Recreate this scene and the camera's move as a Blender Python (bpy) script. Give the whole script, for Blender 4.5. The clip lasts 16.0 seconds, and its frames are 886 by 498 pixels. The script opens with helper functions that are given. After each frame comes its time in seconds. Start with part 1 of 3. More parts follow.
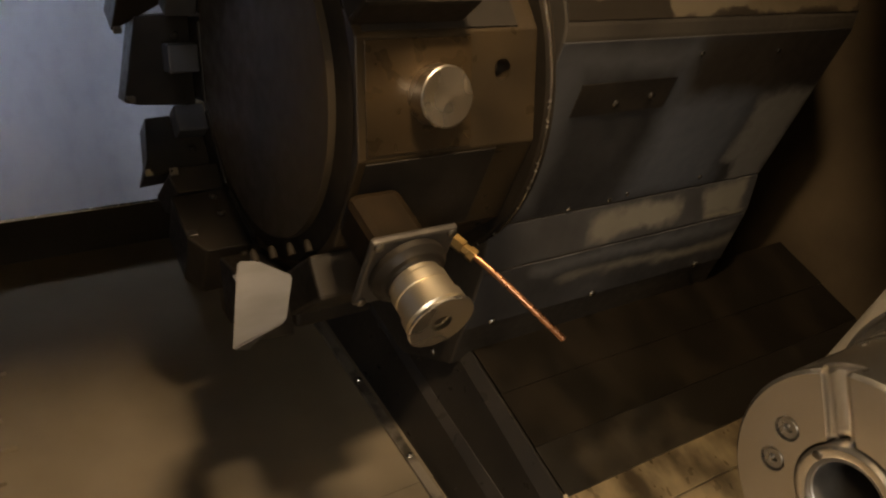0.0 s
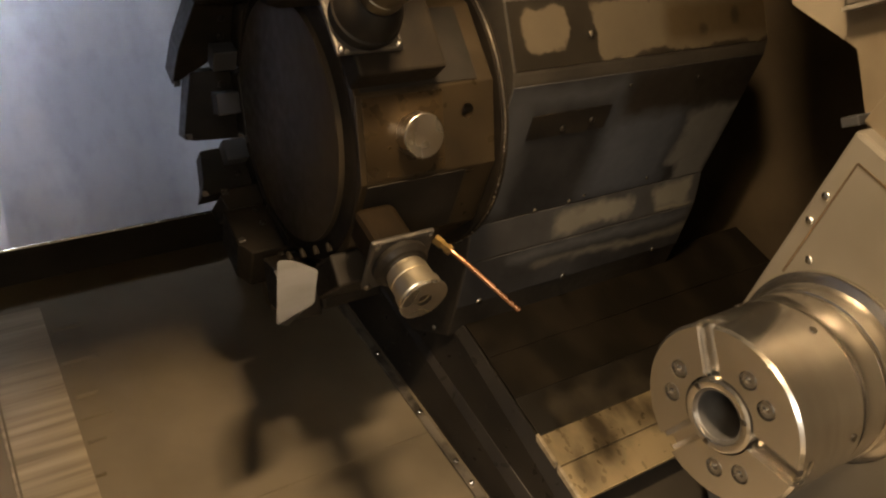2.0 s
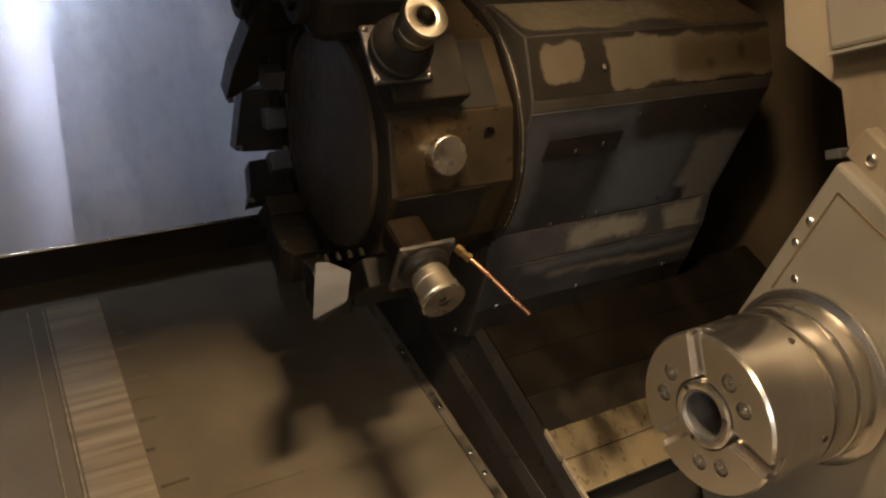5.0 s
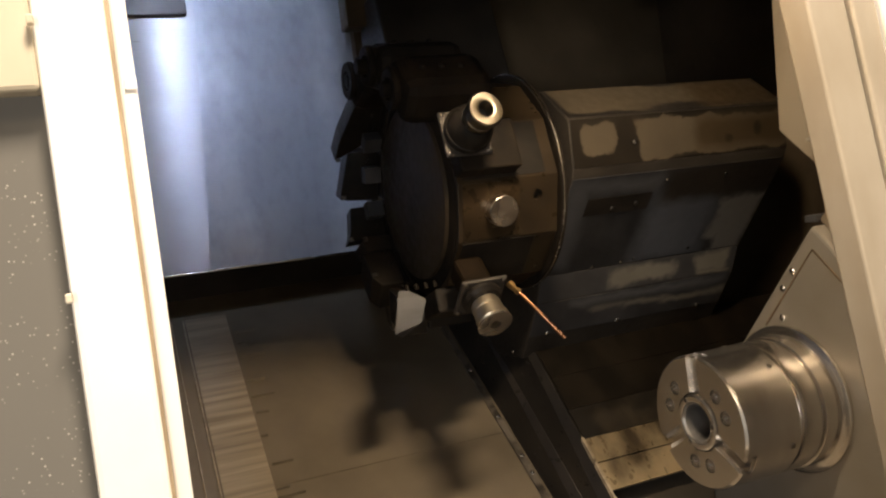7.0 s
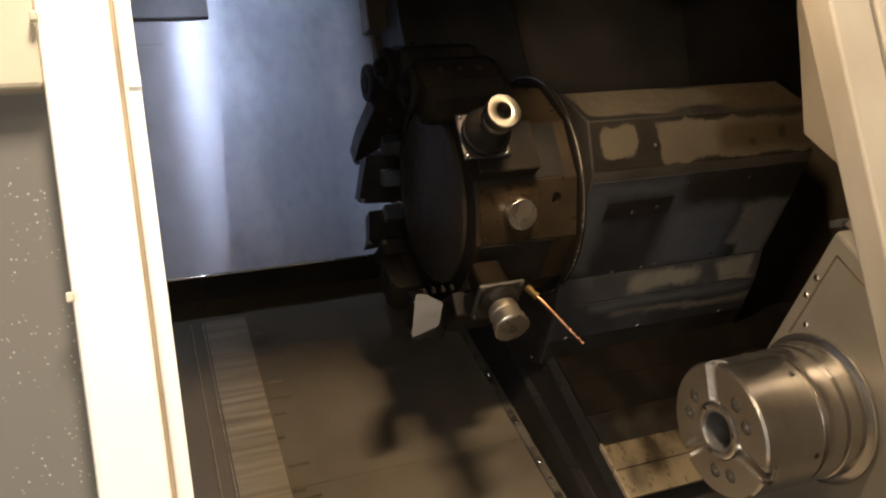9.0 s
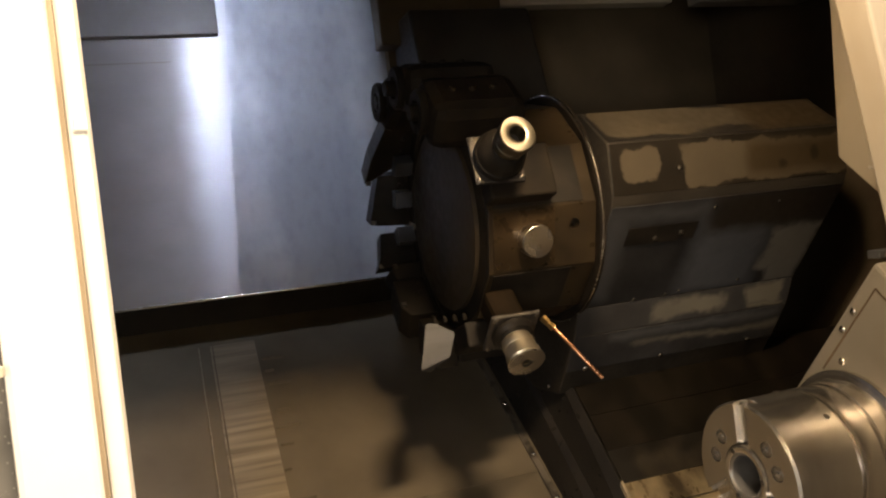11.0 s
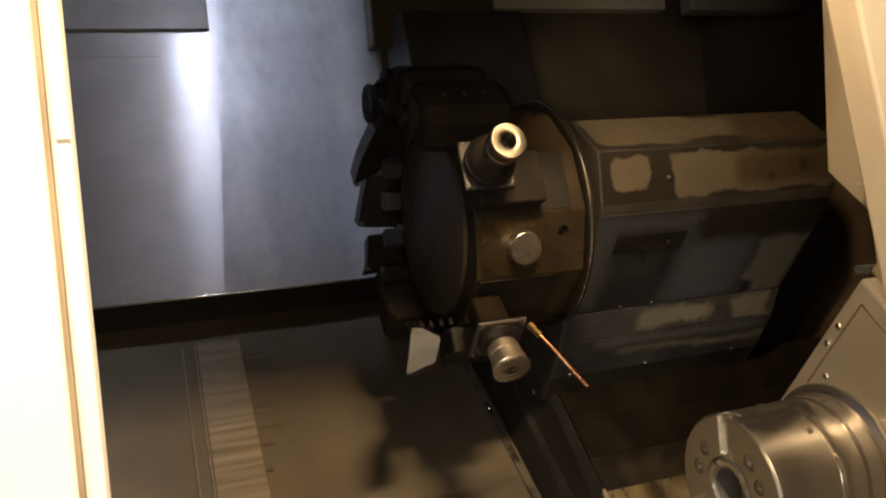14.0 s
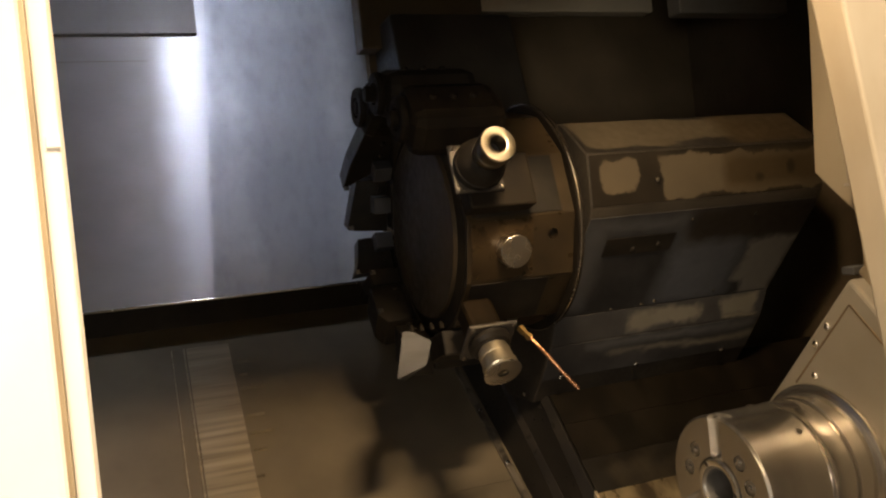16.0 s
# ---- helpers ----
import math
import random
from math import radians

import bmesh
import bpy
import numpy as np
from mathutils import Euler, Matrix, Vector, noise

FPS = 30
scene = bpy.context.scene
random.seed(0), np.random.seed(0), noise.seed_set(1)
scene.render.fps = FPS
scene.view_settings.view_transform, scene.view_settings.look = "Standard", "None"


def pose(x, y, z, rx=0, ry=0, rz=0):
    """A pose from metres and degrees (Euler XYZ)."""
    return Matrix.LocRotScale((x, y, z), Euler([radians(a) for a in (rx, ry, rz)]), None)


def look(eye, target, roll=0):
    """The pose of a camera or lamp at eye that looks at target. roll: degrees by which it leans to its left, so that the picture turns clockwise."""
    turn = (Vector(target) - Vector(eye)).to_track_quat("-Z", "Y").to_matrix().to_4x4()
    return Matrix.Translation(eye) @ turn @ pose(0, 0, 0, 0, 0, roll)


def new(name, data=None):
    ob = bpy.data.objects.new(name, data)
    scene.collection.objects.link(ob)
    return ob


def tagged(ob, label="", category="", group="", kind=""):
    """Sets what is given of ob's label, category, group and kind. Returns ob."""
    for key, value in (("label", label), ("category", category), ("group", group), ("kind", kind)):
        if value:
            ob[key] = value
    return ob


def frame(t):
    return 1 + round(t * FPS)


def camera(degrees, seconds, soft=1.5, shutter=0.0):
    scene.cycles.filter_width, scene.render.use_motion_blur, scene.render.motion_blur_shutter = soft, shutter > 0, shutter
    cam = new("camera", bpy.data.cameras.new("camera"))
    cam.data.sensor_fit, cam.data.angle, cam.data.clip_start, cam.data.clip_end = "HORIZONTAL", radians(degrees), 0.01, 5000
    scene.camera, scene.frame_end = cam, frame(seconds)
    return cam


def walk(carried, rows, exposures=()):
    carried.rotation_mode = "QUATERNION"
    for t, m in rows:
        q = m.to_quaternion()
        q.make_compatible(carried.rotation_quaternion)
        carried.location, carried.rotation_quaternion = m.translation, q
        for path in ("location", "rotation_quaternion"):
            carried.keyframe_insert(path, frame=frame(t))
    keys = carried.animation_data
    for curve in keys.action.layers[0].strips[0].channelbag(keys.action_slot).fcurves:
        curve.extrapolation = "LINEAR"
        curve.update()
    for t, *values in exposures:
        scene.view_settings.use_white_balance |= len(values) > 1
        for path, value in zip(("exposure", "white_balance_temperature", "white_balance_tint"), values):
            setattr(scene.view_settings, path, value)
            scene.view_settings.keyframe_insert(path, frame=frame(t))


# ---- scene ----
cam = camera(57.7, 16.0, soft=2.2)
PATH = [
    (0, (0.0115, 0.0307, 1.3074), (0.5444, 0.8704, 1.2026), -8.21),
    (0.5, (-0.0234, -0.0568, 1.3288), (0.4883, 0.7949, 1.2154), -9.06),
    (1, (-0.0550, -0.1116, 1.3340), (0.4420, 0.7484, 1.2180), -9.22),
    (1.5, (-0.0660, -0.1653, 1.3301), (0.4253, 0.6985, 1.2191), -9.59),
    (2, (-0.0763, -0.2200, 1.3334), (0.4207, 0.6407, 1.2232), -10.51),
    (2.5, (-0.0646, -0.2377, 1.3328), (0.4357, 0.6226, 1.2350), -10.81),
    (3, (-0.0713, -0.2511, 1.3322), (0.4309, 0.6088, 1.2401), -10.35),
    (3.5, (-0.0780, -0.2641, 1.3324), (0.4243, 0.5959, 1.2423), -10.06),
    (4, (-0.0795, -0.2706, 1.3308), (0.4168, 0.5928, 1.2400), -10.09),
    (4.5, (-0.0938, -0.2924, 1.3351), (0.3877, 0.5786, 1.2373), -9.70),
    (4.7, (-0.1042, -0.3009, 1.3383), (0.3717, 0.5731, 1.2405), -9.31),
    (6.8, (-0.2057, -0.6203, 1.3579), (0.1688, 0.3060, 1.3156), -7.25),
    (7, (-0.2099, -0.6279, 1.3562), (0.1613, 0.3002, 1.3247), -7.25),
    (7.5, (-0.2202, -0.6413, 1.3598), (0.1372, 0.2925, 1.3435), -6.95),
    (8, (-0.1994, -0.6508, 1.3565), (0.1559, 0.2839, 1.3419), -7.31),
    (8.5, (-0.2005, -0.6624, 1.3507), (0.1516, 0.2734, 1.3292), -7.25),
    (9, (-0.1955, -0.6229, 1.3524), (0.1485, 0.3158, 1.3300), -6.88),
    (11.5, (-0.1435, -0.5627, 1.3837), (0.1697, 0.3869, 1.3786), -6.62),
    (12, (-0.1422, -0.5554, 1.3860), (0.1709, 0.3942, 1.3776), -6.24),
    (12.5, (-0.1492, -0.5614, 1.3906), (0.1697, 0.3863, 1.3788), -5.98),
    (13, (-0.1518, -0.5637, 1.3933), (0.1672, 0.3839, 1.3789), -5.50),
    (13.5, (-0.1503, -0.5633, 1.3910), (0.1729, 0.3829, 1.3768), -5.27),
    (14, (-0.1472, -0.5625, 1.3918), (0.1846, 0.3807, 1.3792), -5.40),
    (14.5, (-0.1461, -0.5639, 1.3918), (0.1932, 0.3768, 1.3827), -5.63),
    (15, (-0.1451, -0.5654, 1.3913), (0.1949, 0.3750, 1.3854), -5.83),
    (15.5, (-0.1454, -0.5650, 1.3941), (0.1971, 0.3744, 1.3861), -5.91),
    (16, (-0.1485, -0.5628, 1.3941), (0.1960, 0.3760, 1.3829), -5.78),
]
walk(cam, [(t, look(eye, target, roll)) for t, eye, target, roll in PATH],
     [(0.0, 0.42, 7600, 10), (0.5, 0.56, 7800, 10), (1.0, 0.57, 8100, 10), (2.0, 0.56, 7900, 10), (3.0, 0.46, 7750, 10), (4.5, 0.37, 7450, 10), (7.0, 0.20, 6500, 10), (9.0, 0.17, 6500, 10), (11.5, 0.33, 7350, 10), (14.0, 0.27, 7600, 10), (16.0, 0.20, 7650, 10)])

# ---- light ----
world = bpy.data.worlds.new("shop_air")
world.use_nodes = True
world.node_tree.nodes["Background"].inputs[0].default_value = (1.0, 0.78, 0.55, 1)
world.node_tree.nodes["Background"].inputs[1].default_value = 0.03
scene.world = world


def area_lamp(name, m, size_x, size_y, watts, colour):
    data = bpy.data.lights.new(name, "AREA")
    data.shape, data.size, data.size_y, data.energy, data.color = "RECTANGLE", size_x, size_y, watts, colour
    ob = new(name, data)
    ob.matrix_world = m
    return ob


area_lamp("shop_lamp", look((0.1, -1.0, 3.0), (0.1, 0.0, 1.2)), 0.40, 0.40, 94, (1.0, 0.85, 0.69))
# unseen side lamp added to brighten headstock and chuck
area_lamp("fill_lamp_side", look((-1.6, -1.4, 2.6), (0.7, 0.3, 1.2)), 0.35, 0.35, 14, (1.0, 0.76, 0.50))
# unseen daylight, placed and enlarged as a fill for the dark faces
area_lamp("shop_daylight_fill", look((-2.5, -4.6, 1.0), (0.3, 0.3, 1.35)), 2.0, 1.2, 92, (0.95, 0.93, 0.92))
area_lamp("work_lamp_front", look((0.35, 0.0, 1.935), (0.30, 0.8, 1.10)), 0.20, 0.05, 15.4, (1.0, 0.78, 0.54))
area_lamp("work_lamp_back", look((0.004, 0.50, 2.05), (-0.01, 1.3, 1.50)), 0.045, 0.07, 4.6, (0.60, 0.72, 1.0))

# ---- materials ----


def material(name, base, rough=0.5, metal=0.0, other=None, scale=8.0, stretch=(1, 1, 1), spread=(0.35, 0.65),
             fine=120.0, bump=0.1, rough_by=0.12, extra=None, turned="", spec=0.5):
    """A surface with two scales of variation: blotches between two colours, and fine grain in relief and gloss."""
    m = bpy.data.materials.new(name)
    m.use_nodes = True
    n, l = m.node_tree.nodes, m.node_tree.links
    b = n["Principled BSDF"]
    b.inputs["Metallic"].default_value = metal
    b.inputs["Specular IOR Level"].default_value = spec
    at = n.new("ShaderNodeTexCoord")
    mp = n.new("ShaderNodeMapping")
    mp.inputs["Scale"].default_value = stretch
    l.new(at.outputs["Object"], mp.inputs[0])
    big = n.new("ShaderNodeTexNoise")
    big.inputs["Scale"].default_value, big.inputs["Detail"].default_value = scale, 6
    l.new(mp.outputs[0], big.inputs["Vector"])
    ramp = n.new("ShaderNodeMapRange")
    ramp.inputs[1].default_value, ramp.inputs[2].default_value = spread
    l.new(big.outputs[0], ramp.inputs[0])
    mix = n.new("ShaderNodeMix")
    mix.data_type = "RGBA"
    mix.inputs[6].default_value = (*base, 1)
    mix.inputs[7].default_value = (*(other or [c * 0.6 for c in base]), 1)
    l.new(ramp.outputs[0], mix.inputs[0])
    small = n.new("ShaderNodeTexNoise")
    small.inputs["Scale"].default_value, small.inputs["Detail"].default_value = fine * 0.5, 2
    l.new(mp.outputs[0], small.inputs["Vector"])
    gl = n.new("ShaderNodeMapRange")
    gl.inputs[1].default_value, gl.inputs[2].default_value = 0.3, 0.7
    gl.inputs[3].default_value, gl.inputs[4].default_value = max(0.05, rough - rough_by * 0.6), min(1, rough + rough_by * 0.6)
    l.new(small.outputs[0], gl.inputs[0])
    l.new(gl.outputs[0], b.inputs["Roughness"])
    colour = mix.outputs[2]
    if extra:
        colour = extra(n, l, at, big, colour)
    l.new(colour, b.inputs["Base Color"])
    bp = n.new("ShaderNodeBump")
    bp.inputs["Strength"].default_value, bp.inputs["Distance"].default_value = bump, 0.0002
    l.new(small.outputs[0], bp.inputs["Height"])
    l.new(bp.outputs[0], b.inputs["Normal"])
    if turned:
        tg = n.new("ShaderNodeTangent")
        tg.direction_type, tg.axis = "RADIAL", turned
        b.inputs["Anisotropic"].default_value = 0.45
        l.new(tg.outputs[0], b.inputs["Tangent"])
    return m


def worn(patches, colour, ragged=0.03, edge=0.003, freq=17.0, dirt=0.62, upright=False):
    """Patches (x, y, half width, half height in metres, in the thing's own plane) with ragged borders where another coat shows."""
    def apply(n, l, at, big, under):
        wob = n.new("ShaderNodeTexNoise")
        wob.inputs["Scale"].default_value, wob.inputs["Detail"].default_value, wob.inputs["Roughness"].default_value = freq, 7, 0.62
        l.new(at.outputs["Object"], wob.inputs["Vector"])
        off = n.new("ShaderNodeVectorMath")
        off.operation = "MULTIPLY_ADD"
        l.new(wob.outputs[1], off.inputs[0])
        off.inputs[1].default_value = (ragged * 2, ragged * 2, 0)
        off.inputs[2].default_value = (-ragged, -ragged, 0)
        plane = at.outputs["Object"]
        if upright:
            split, join = n.new("ShaderNodeSeparateXYZ"), n.new("ShaderNodeCombineXYZ")
            l.new(plane, split.inputs[0])
            l.new(split.outputs[0], join.inputs[0])
            l.new(split.outputs[2], join.inputs[1])
            plane = join.outputs[0]
        moved = n.new("ShaderNodeVectorMath")
        l.new(plane, moved.inputs[0])
        l.new(off.outputs[0], moved.inputs[1])
        total = None
        for cx, cy, hx, hy in patches:
            d = n.new("ShaderNodeVectorMath")
            d.operation = "SUBTRACT"
            l.new(moved.outputs[0], d.inputs[0])
            d.inputs[1].default_value = (cx, cy, 0)
            a = n.new("ShaderNodeVectorMath")
            a.operation = "ABSOLUTE"
            l.new(d.outputs[0], a.inputs[0])
            s = n.new("ShaderNodeVectorMath")
            s.operation = "SUBTRACT"
            l.new(a.outputs[0], s.inputs[0])
            s.inputs[1].default_value = (hx, hy, 0)
            xyz = n.new("ShaderNodeSeparateXYZ")
            l.new(s.outputs[0], xyz.inputs[0])
            far = n.new("ShaderNodeMath")
            far.operation = "SMOOTH_MAX"
            l.new(xyz.outputs[0], far.inputs[0])
            l.new(xyz.outputs[1], far.inputs[1])
            far.inputs[2].default_value = 0.02
            step = n.new("ShaderNodeMapRange")
            step.inputs[1].default_value, step.inputs[2].default_value = edge, -edge
            l.new(far.outputs[0], step.inputs[0])
            if total is None:
                total = step.outputs[0]
            else:
                top = n.new("ShaderNodeMath")
                top.operation = "MAXIMUM"
                l.new(total, top.inputs[0])
                l.new(step.outputs[0], top.inputs[1])
                total = top.outputs[0]
        mix = n.new("ShaderNodeMix")
        mix.data_type = "RGBA"
        l.new(total, mix.inputs[0])
        l.new(under, mix.inputs[6])
        tone = n.new("ShaderNodeMix")
        tone.data_type = "RGBA"
        tone.inputs[6].default_value = (*colour, 1)
        tone.inputs[7].default_value = (*[c * dirt for c in colour], 1)
        l.new(big.outputs[0], tone.inputs[0])
        l.new(tone.outputs[2], mix.inputs[7])
        return mix.outputs[2]
    return apply


M_STEEL_WALL = material("brushed_wall_steel", (0.425, 0.44, 0.475), 0.52, 0.5, (0.31, 0.325, 0.355), 5.5, (1.6, 1, 1.0), (0.30, 0.72), fine=56, bump=0.06, rough_by=0.30,
                        extra=worn([(0.19, 1.60, 0.095, 0.315)], (0.345, 0.362, 0.40), 0.03, 0.02, dirt=0.74, upright=True))


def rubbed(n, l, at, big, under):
    """Steel rubbed beside the seam, with the lamp's streak painted brighter there, browner away from it, with scuffs
    across.
    """
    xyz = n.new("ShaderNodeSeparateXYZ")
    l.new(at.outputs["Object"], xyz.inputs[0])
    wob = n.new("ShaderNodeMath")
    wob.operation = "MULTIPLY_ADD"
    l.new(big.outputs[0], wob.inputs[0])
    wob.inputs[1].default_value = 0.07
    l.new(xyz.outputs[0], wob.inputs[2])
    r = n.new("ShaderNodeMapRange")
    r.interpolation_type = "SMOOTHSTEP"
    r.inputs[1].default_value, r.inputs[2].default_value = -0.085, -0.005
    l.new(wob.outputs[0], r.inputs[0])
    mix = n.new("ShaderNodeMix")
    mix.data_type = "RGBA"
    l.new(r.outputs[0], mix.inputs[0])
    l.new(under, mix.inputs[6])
    # pale tone paints the lamp's highlight into the rubbed band
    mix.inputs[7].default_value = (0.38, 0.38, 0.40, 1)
    b = n["Principled BSDF"]
    rough = n.new("ShaderNodeMapRange")
    rough.inputs[3].default_value, rough.inputs[4].default_value = 0.52, 0.40
    l.new(r.outputs[0], rough.inputs[0])
    l.new(rough.outputs[0], b.inputs["Roughness"])
    b.inputs["Anisotropic"].default_value = 0.8
    b.inputs["Anisotropic Rotation"].default_value = 0.25
    tg = n.new("ShaderNodeTangent")
    tg.direction_type, tg.axis = "RADIAL", "Z"
    l.new(tg.outputs[0], b.inputs["Tangent"])
    return mix.outputs[2]


M_STEEL_STRIP = material("rubbed_streaked_wall_steel", (0.28, 0.262, 0.26), 0.46, 0.6, (0.215, 0.20, 0.195), 7, (1, 1, 1.6), (0.2, 0.8), fine=24, bump=0.01, rough_by=0.08, extra=rubbed)
M_FLOOR = material("oily_chute_steel", (0.188, 0.153, 0.107), 0.46, 0.25, (0.118, 0.095, 0.064), 7, (1, 1, 1), (0.25, 0.8), fine=40, bump=0.04, rough_by=0.10)
M_FLOOR_STRIP = material("scuffed_chute_steel", (0.42, 0.345, 0.245), 0.36, 0.35, (0.20, 0.164, 0.115), 6, (0.6, 12, 12), (0.30, 0.72), fine=18, bump=0.05, rough_by=0.08)
M_BLACK = material("brown_oily_paint", (0.112, 0.083, 0.050), 0.5, 0.0, (0.072, 0.053, 0.032), 5, fine=150, bump=0.05, spec=0.2)
# plain brown, darker than the paint of the back cover
M_RECESS = material("darker_brown_paint", (0.085, 0.064, 0.041), 0.55, 0.0, (0.052, 0.039, 0.025), 5, fine=150, bump=0.05, spec=0.2)
M_SCUFF = material("faint_scuff_steel", (0.17, 0.142, 0.102), 0.42, 0.3, (0.13, 0.105, 0.072), 9, fine=60)
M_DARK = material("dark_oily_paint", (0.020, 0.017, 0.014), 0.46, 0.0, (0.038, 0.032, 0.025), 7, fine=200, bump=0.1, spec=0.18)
# cover steels: lower plates coloured as lit, upper ones as under the carriage's shade
M_COVER = material("shaded_way_cover_steel", (0.007, 0.0056, 0.004), 0.38, 0.1, (0.016, 0.012, 0.008), 9, (1.6, 1, 1), (0.45, 0.75), fine=60, bump=0.03, rough_by=0.08, spec=0.16)
M_COVER_LIT = material("lit_scuffed_cover_steel", (0.29, 0.222, 0.128), 0.36, 0.4, (0.045, 0.032, 0.018), 9, (1.6, 1, 1), (0.42, 0.68), fine=90, bump=0.12, rough_by=0.2)
M_COVER_MID = material("half_lit_cover_steel", (0.010, 0.008, 0.0055), 0.38, 0.25, (0.072, 0.056, 0.036), 6, (1.2, 1, 1), (0.56, 0.82), fine=60, bump=0.05)
M_JOINT = material("rusty_joint_grime", (0.15, 0.10, 0.055), 0.6, 0.0, (0.07, 0.045, 0.025), 30, fine=80)
M_GUARD = material("dark_guard_paint", (0.015, 0.0135, 0.012), 0.34, 0.2, (0.028, 0.024, 0.020), 9, fine=120, bump=0.05, spec=0.3)
M_DARKSTEEL = material("rubbed_guard_edge_steel", (0.23, 0.20, 0.165), 0.36, 0.6, (0.06, 0.052, 0.042), 26, (1, 1, 1), (0.42, 0.62), fine=160, bump=0.1)

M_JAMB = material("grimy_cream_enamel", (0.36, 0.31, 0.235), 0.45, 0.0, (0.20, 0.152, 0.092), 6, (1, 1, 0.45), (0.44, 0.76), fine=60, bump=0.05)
# jamb enamel darkened for the shade deeper inside, blotched with grime
M_SIDE = material("shaded_cream_enamel", (0.235, 0.200, 0.150), 0.42, 0.0, (0.12, 0.090, 0.055), 5, (1, 1, 0.6), (0.42, 0.72), fine=60, bump=0.05)
M_GASKET = material("browned_gasket", (0.42, 0.33, 0.21), 0.6, 0.0, (0.25, 0.19, 0.12), 12, fine=120)
M_BEIGE = material("cream_machine_enamel", (0.64, 0.57, 0.44), 0.42, 0.0, (0.50, 0.43, 0.31), 4, fine=180, bump=0.05)
M_WHITE = material("cream_white_door_enamel", (0.90, 0.88, 0.83), 0.38, 0.0, (0.80, 0.76, 0.68), 5, fine=180, bump=0.04)
M_PLATE = material("satin_headstock_steel", (0.315, 0.29, 0.25), 0.36, 0.45, (0.225, 0.20, 0.165), 7, (1, 1, 1), (0.25, 0.8), fine=60, bump=0.02, rough_by=0.08)
M_CHUCK = material("turned_chuck_steel", (0.68, 0.64, 0.585), 0.21, 0.97, (0.60, 0.565, 0.515), 6, (12, 1, 1), (0.3, 0.7), fine=24, bump=0.0, rough_by=0.09, turned="X")
M_TURNED = material("turned_plug_steel", (0.54, 0.50, 0.44), 0.28, 1.0, (0.46, 0.42, 0.365), 8, (1, 1, 1), (0.2, 0.8), fine=40, bump=0.0, rough_by=0.05, turned="Z")
# bore steel toned darker than the chuck for the shade inside
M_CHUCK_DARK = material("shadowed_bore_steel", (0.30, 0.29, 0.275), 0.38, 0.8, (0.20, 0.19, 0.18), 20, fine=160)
M_BOX = material("brown_grey_box_paint", (0.135, 0.118, 0.108), 0.45, 0.1, (0.095, 0.083, 0.075), 6, fine=80, bump=0.02)
M_SLEEVE = material("oily_sleeve_steel", (0.40, 0.375, 0.34), 0.30, 0.9, (0.24, 0.22, 0.19), 14, fine=80, bump=0.02)
M_SCREW = material("blackened_screw_steel", (0.20, 0.185, 0.165), 0.32, 1.0, fine=300)
M_BRIGHT = material("bright_screw_steel", (0.72, 0.70, 0.66), 0.22, 1.0, fine=300)
M_TURRET = material("oil_stained_turret_steel", (0.017, 0.012, 0.0068), 0.34, 0.2, (0.040, 0.027, 0.014), 9, fine=90, bump=0.05, spec=0.3)
M_PAD = material("stained_pad_steel", (0.060, 0.039, 0.019), 0.30, 0.6, (0.030, 0.020, 0.010), 9, fine=90, bump=0.02)
M_TURRET_DARK = material("dark_turret_steel", (0.060, 0.054, 0.048), 0.42, 0.6, (0.10, 0.085, 0.07), 15, fine=170, bump=0.12)
M_CAP = material("brown_turret_cap_steel", (0.040, 0.029, 0.018), 0.46, 0.0, (0.022, 0.017, 0.011), 9, fine=120, bump=0.04, spec=0.18)
M_HOLDER = material("blackened_holder_steel", (0.0105, 0.009, 0.0075), 0.45, 0.1, (0.022, 0.0175, 0.013), 14, fine=220, bump=0.1, spec=0.18)
M_OXIDE = material("black_oxide_steel", (0.0085, 0.0072, 0.006), 0.6, 0.0, (0.017, 0.013, 0.009), 16, fine=220, bump=0.1, spec=0.05)
# block steel kept nearly black for the shade below the upper holder
M_BLOCK_SHADE = material("shaded_brown_steel", (0.007, 0.0048, 0.0026), 0.6, 0.0, (0.017, 0.011, 0.006), 22, fine=120, bump=0.1, spec=0.04)
M_GROUND = material("ground_holder_steel", (0.074, 0.075, 0.080), 0.42, 0.4, (0.046, 0.046, 0.047), 12, (1, 1, 4), (0.4, 0.75), fine=80, bump=0.02)
# golden base puts warm lamp glow into the plugged nut's steel
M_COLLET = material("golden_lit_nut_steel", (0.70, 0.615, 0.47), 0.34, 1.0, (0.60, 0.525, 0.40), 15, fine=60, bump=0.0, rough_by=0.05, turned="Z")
# open nut's copy, darkened to hold down its lamp glare
M_NUT = material("dimmed_nut_steel", (0.22, 0.195, 0.15), 0.36, 1.0, (0.16, 0.14, 0.108), 15, fine=60, bump=0.0, rough_by=0.08, turned="Z")
M_COPPER = material("copper_pipe", (0.60, 0.29, 0.16), 0.32, 1.0, (0.36, 0.18, 0.10), 40, fine=260)
M_BRASS = material("brass_fitting", (0.46, 0.30, 0.12), 0.36, 1.0, (0.28, 0.18, 0.075), 40, fine=260)
M_SHOP = material("shop_wall_paint", (0.48, 0.45, 0.40), 0.8, 0.0, (0.40, 0.37, 0.32), 2, fine=60)
M_CONCRETE = material("shop_concrete", (0.28, 0.27, 0.25), 0.75, 0.0, (0.20, 0.19, 0.18), 3, fine=60)
# near-black for the discs that paint the collet bores' shade
M_BORE_SHADE = material("bore_shade_black", (0.03, 0.028, 0.026), 0.6, 0.0, fine=200)


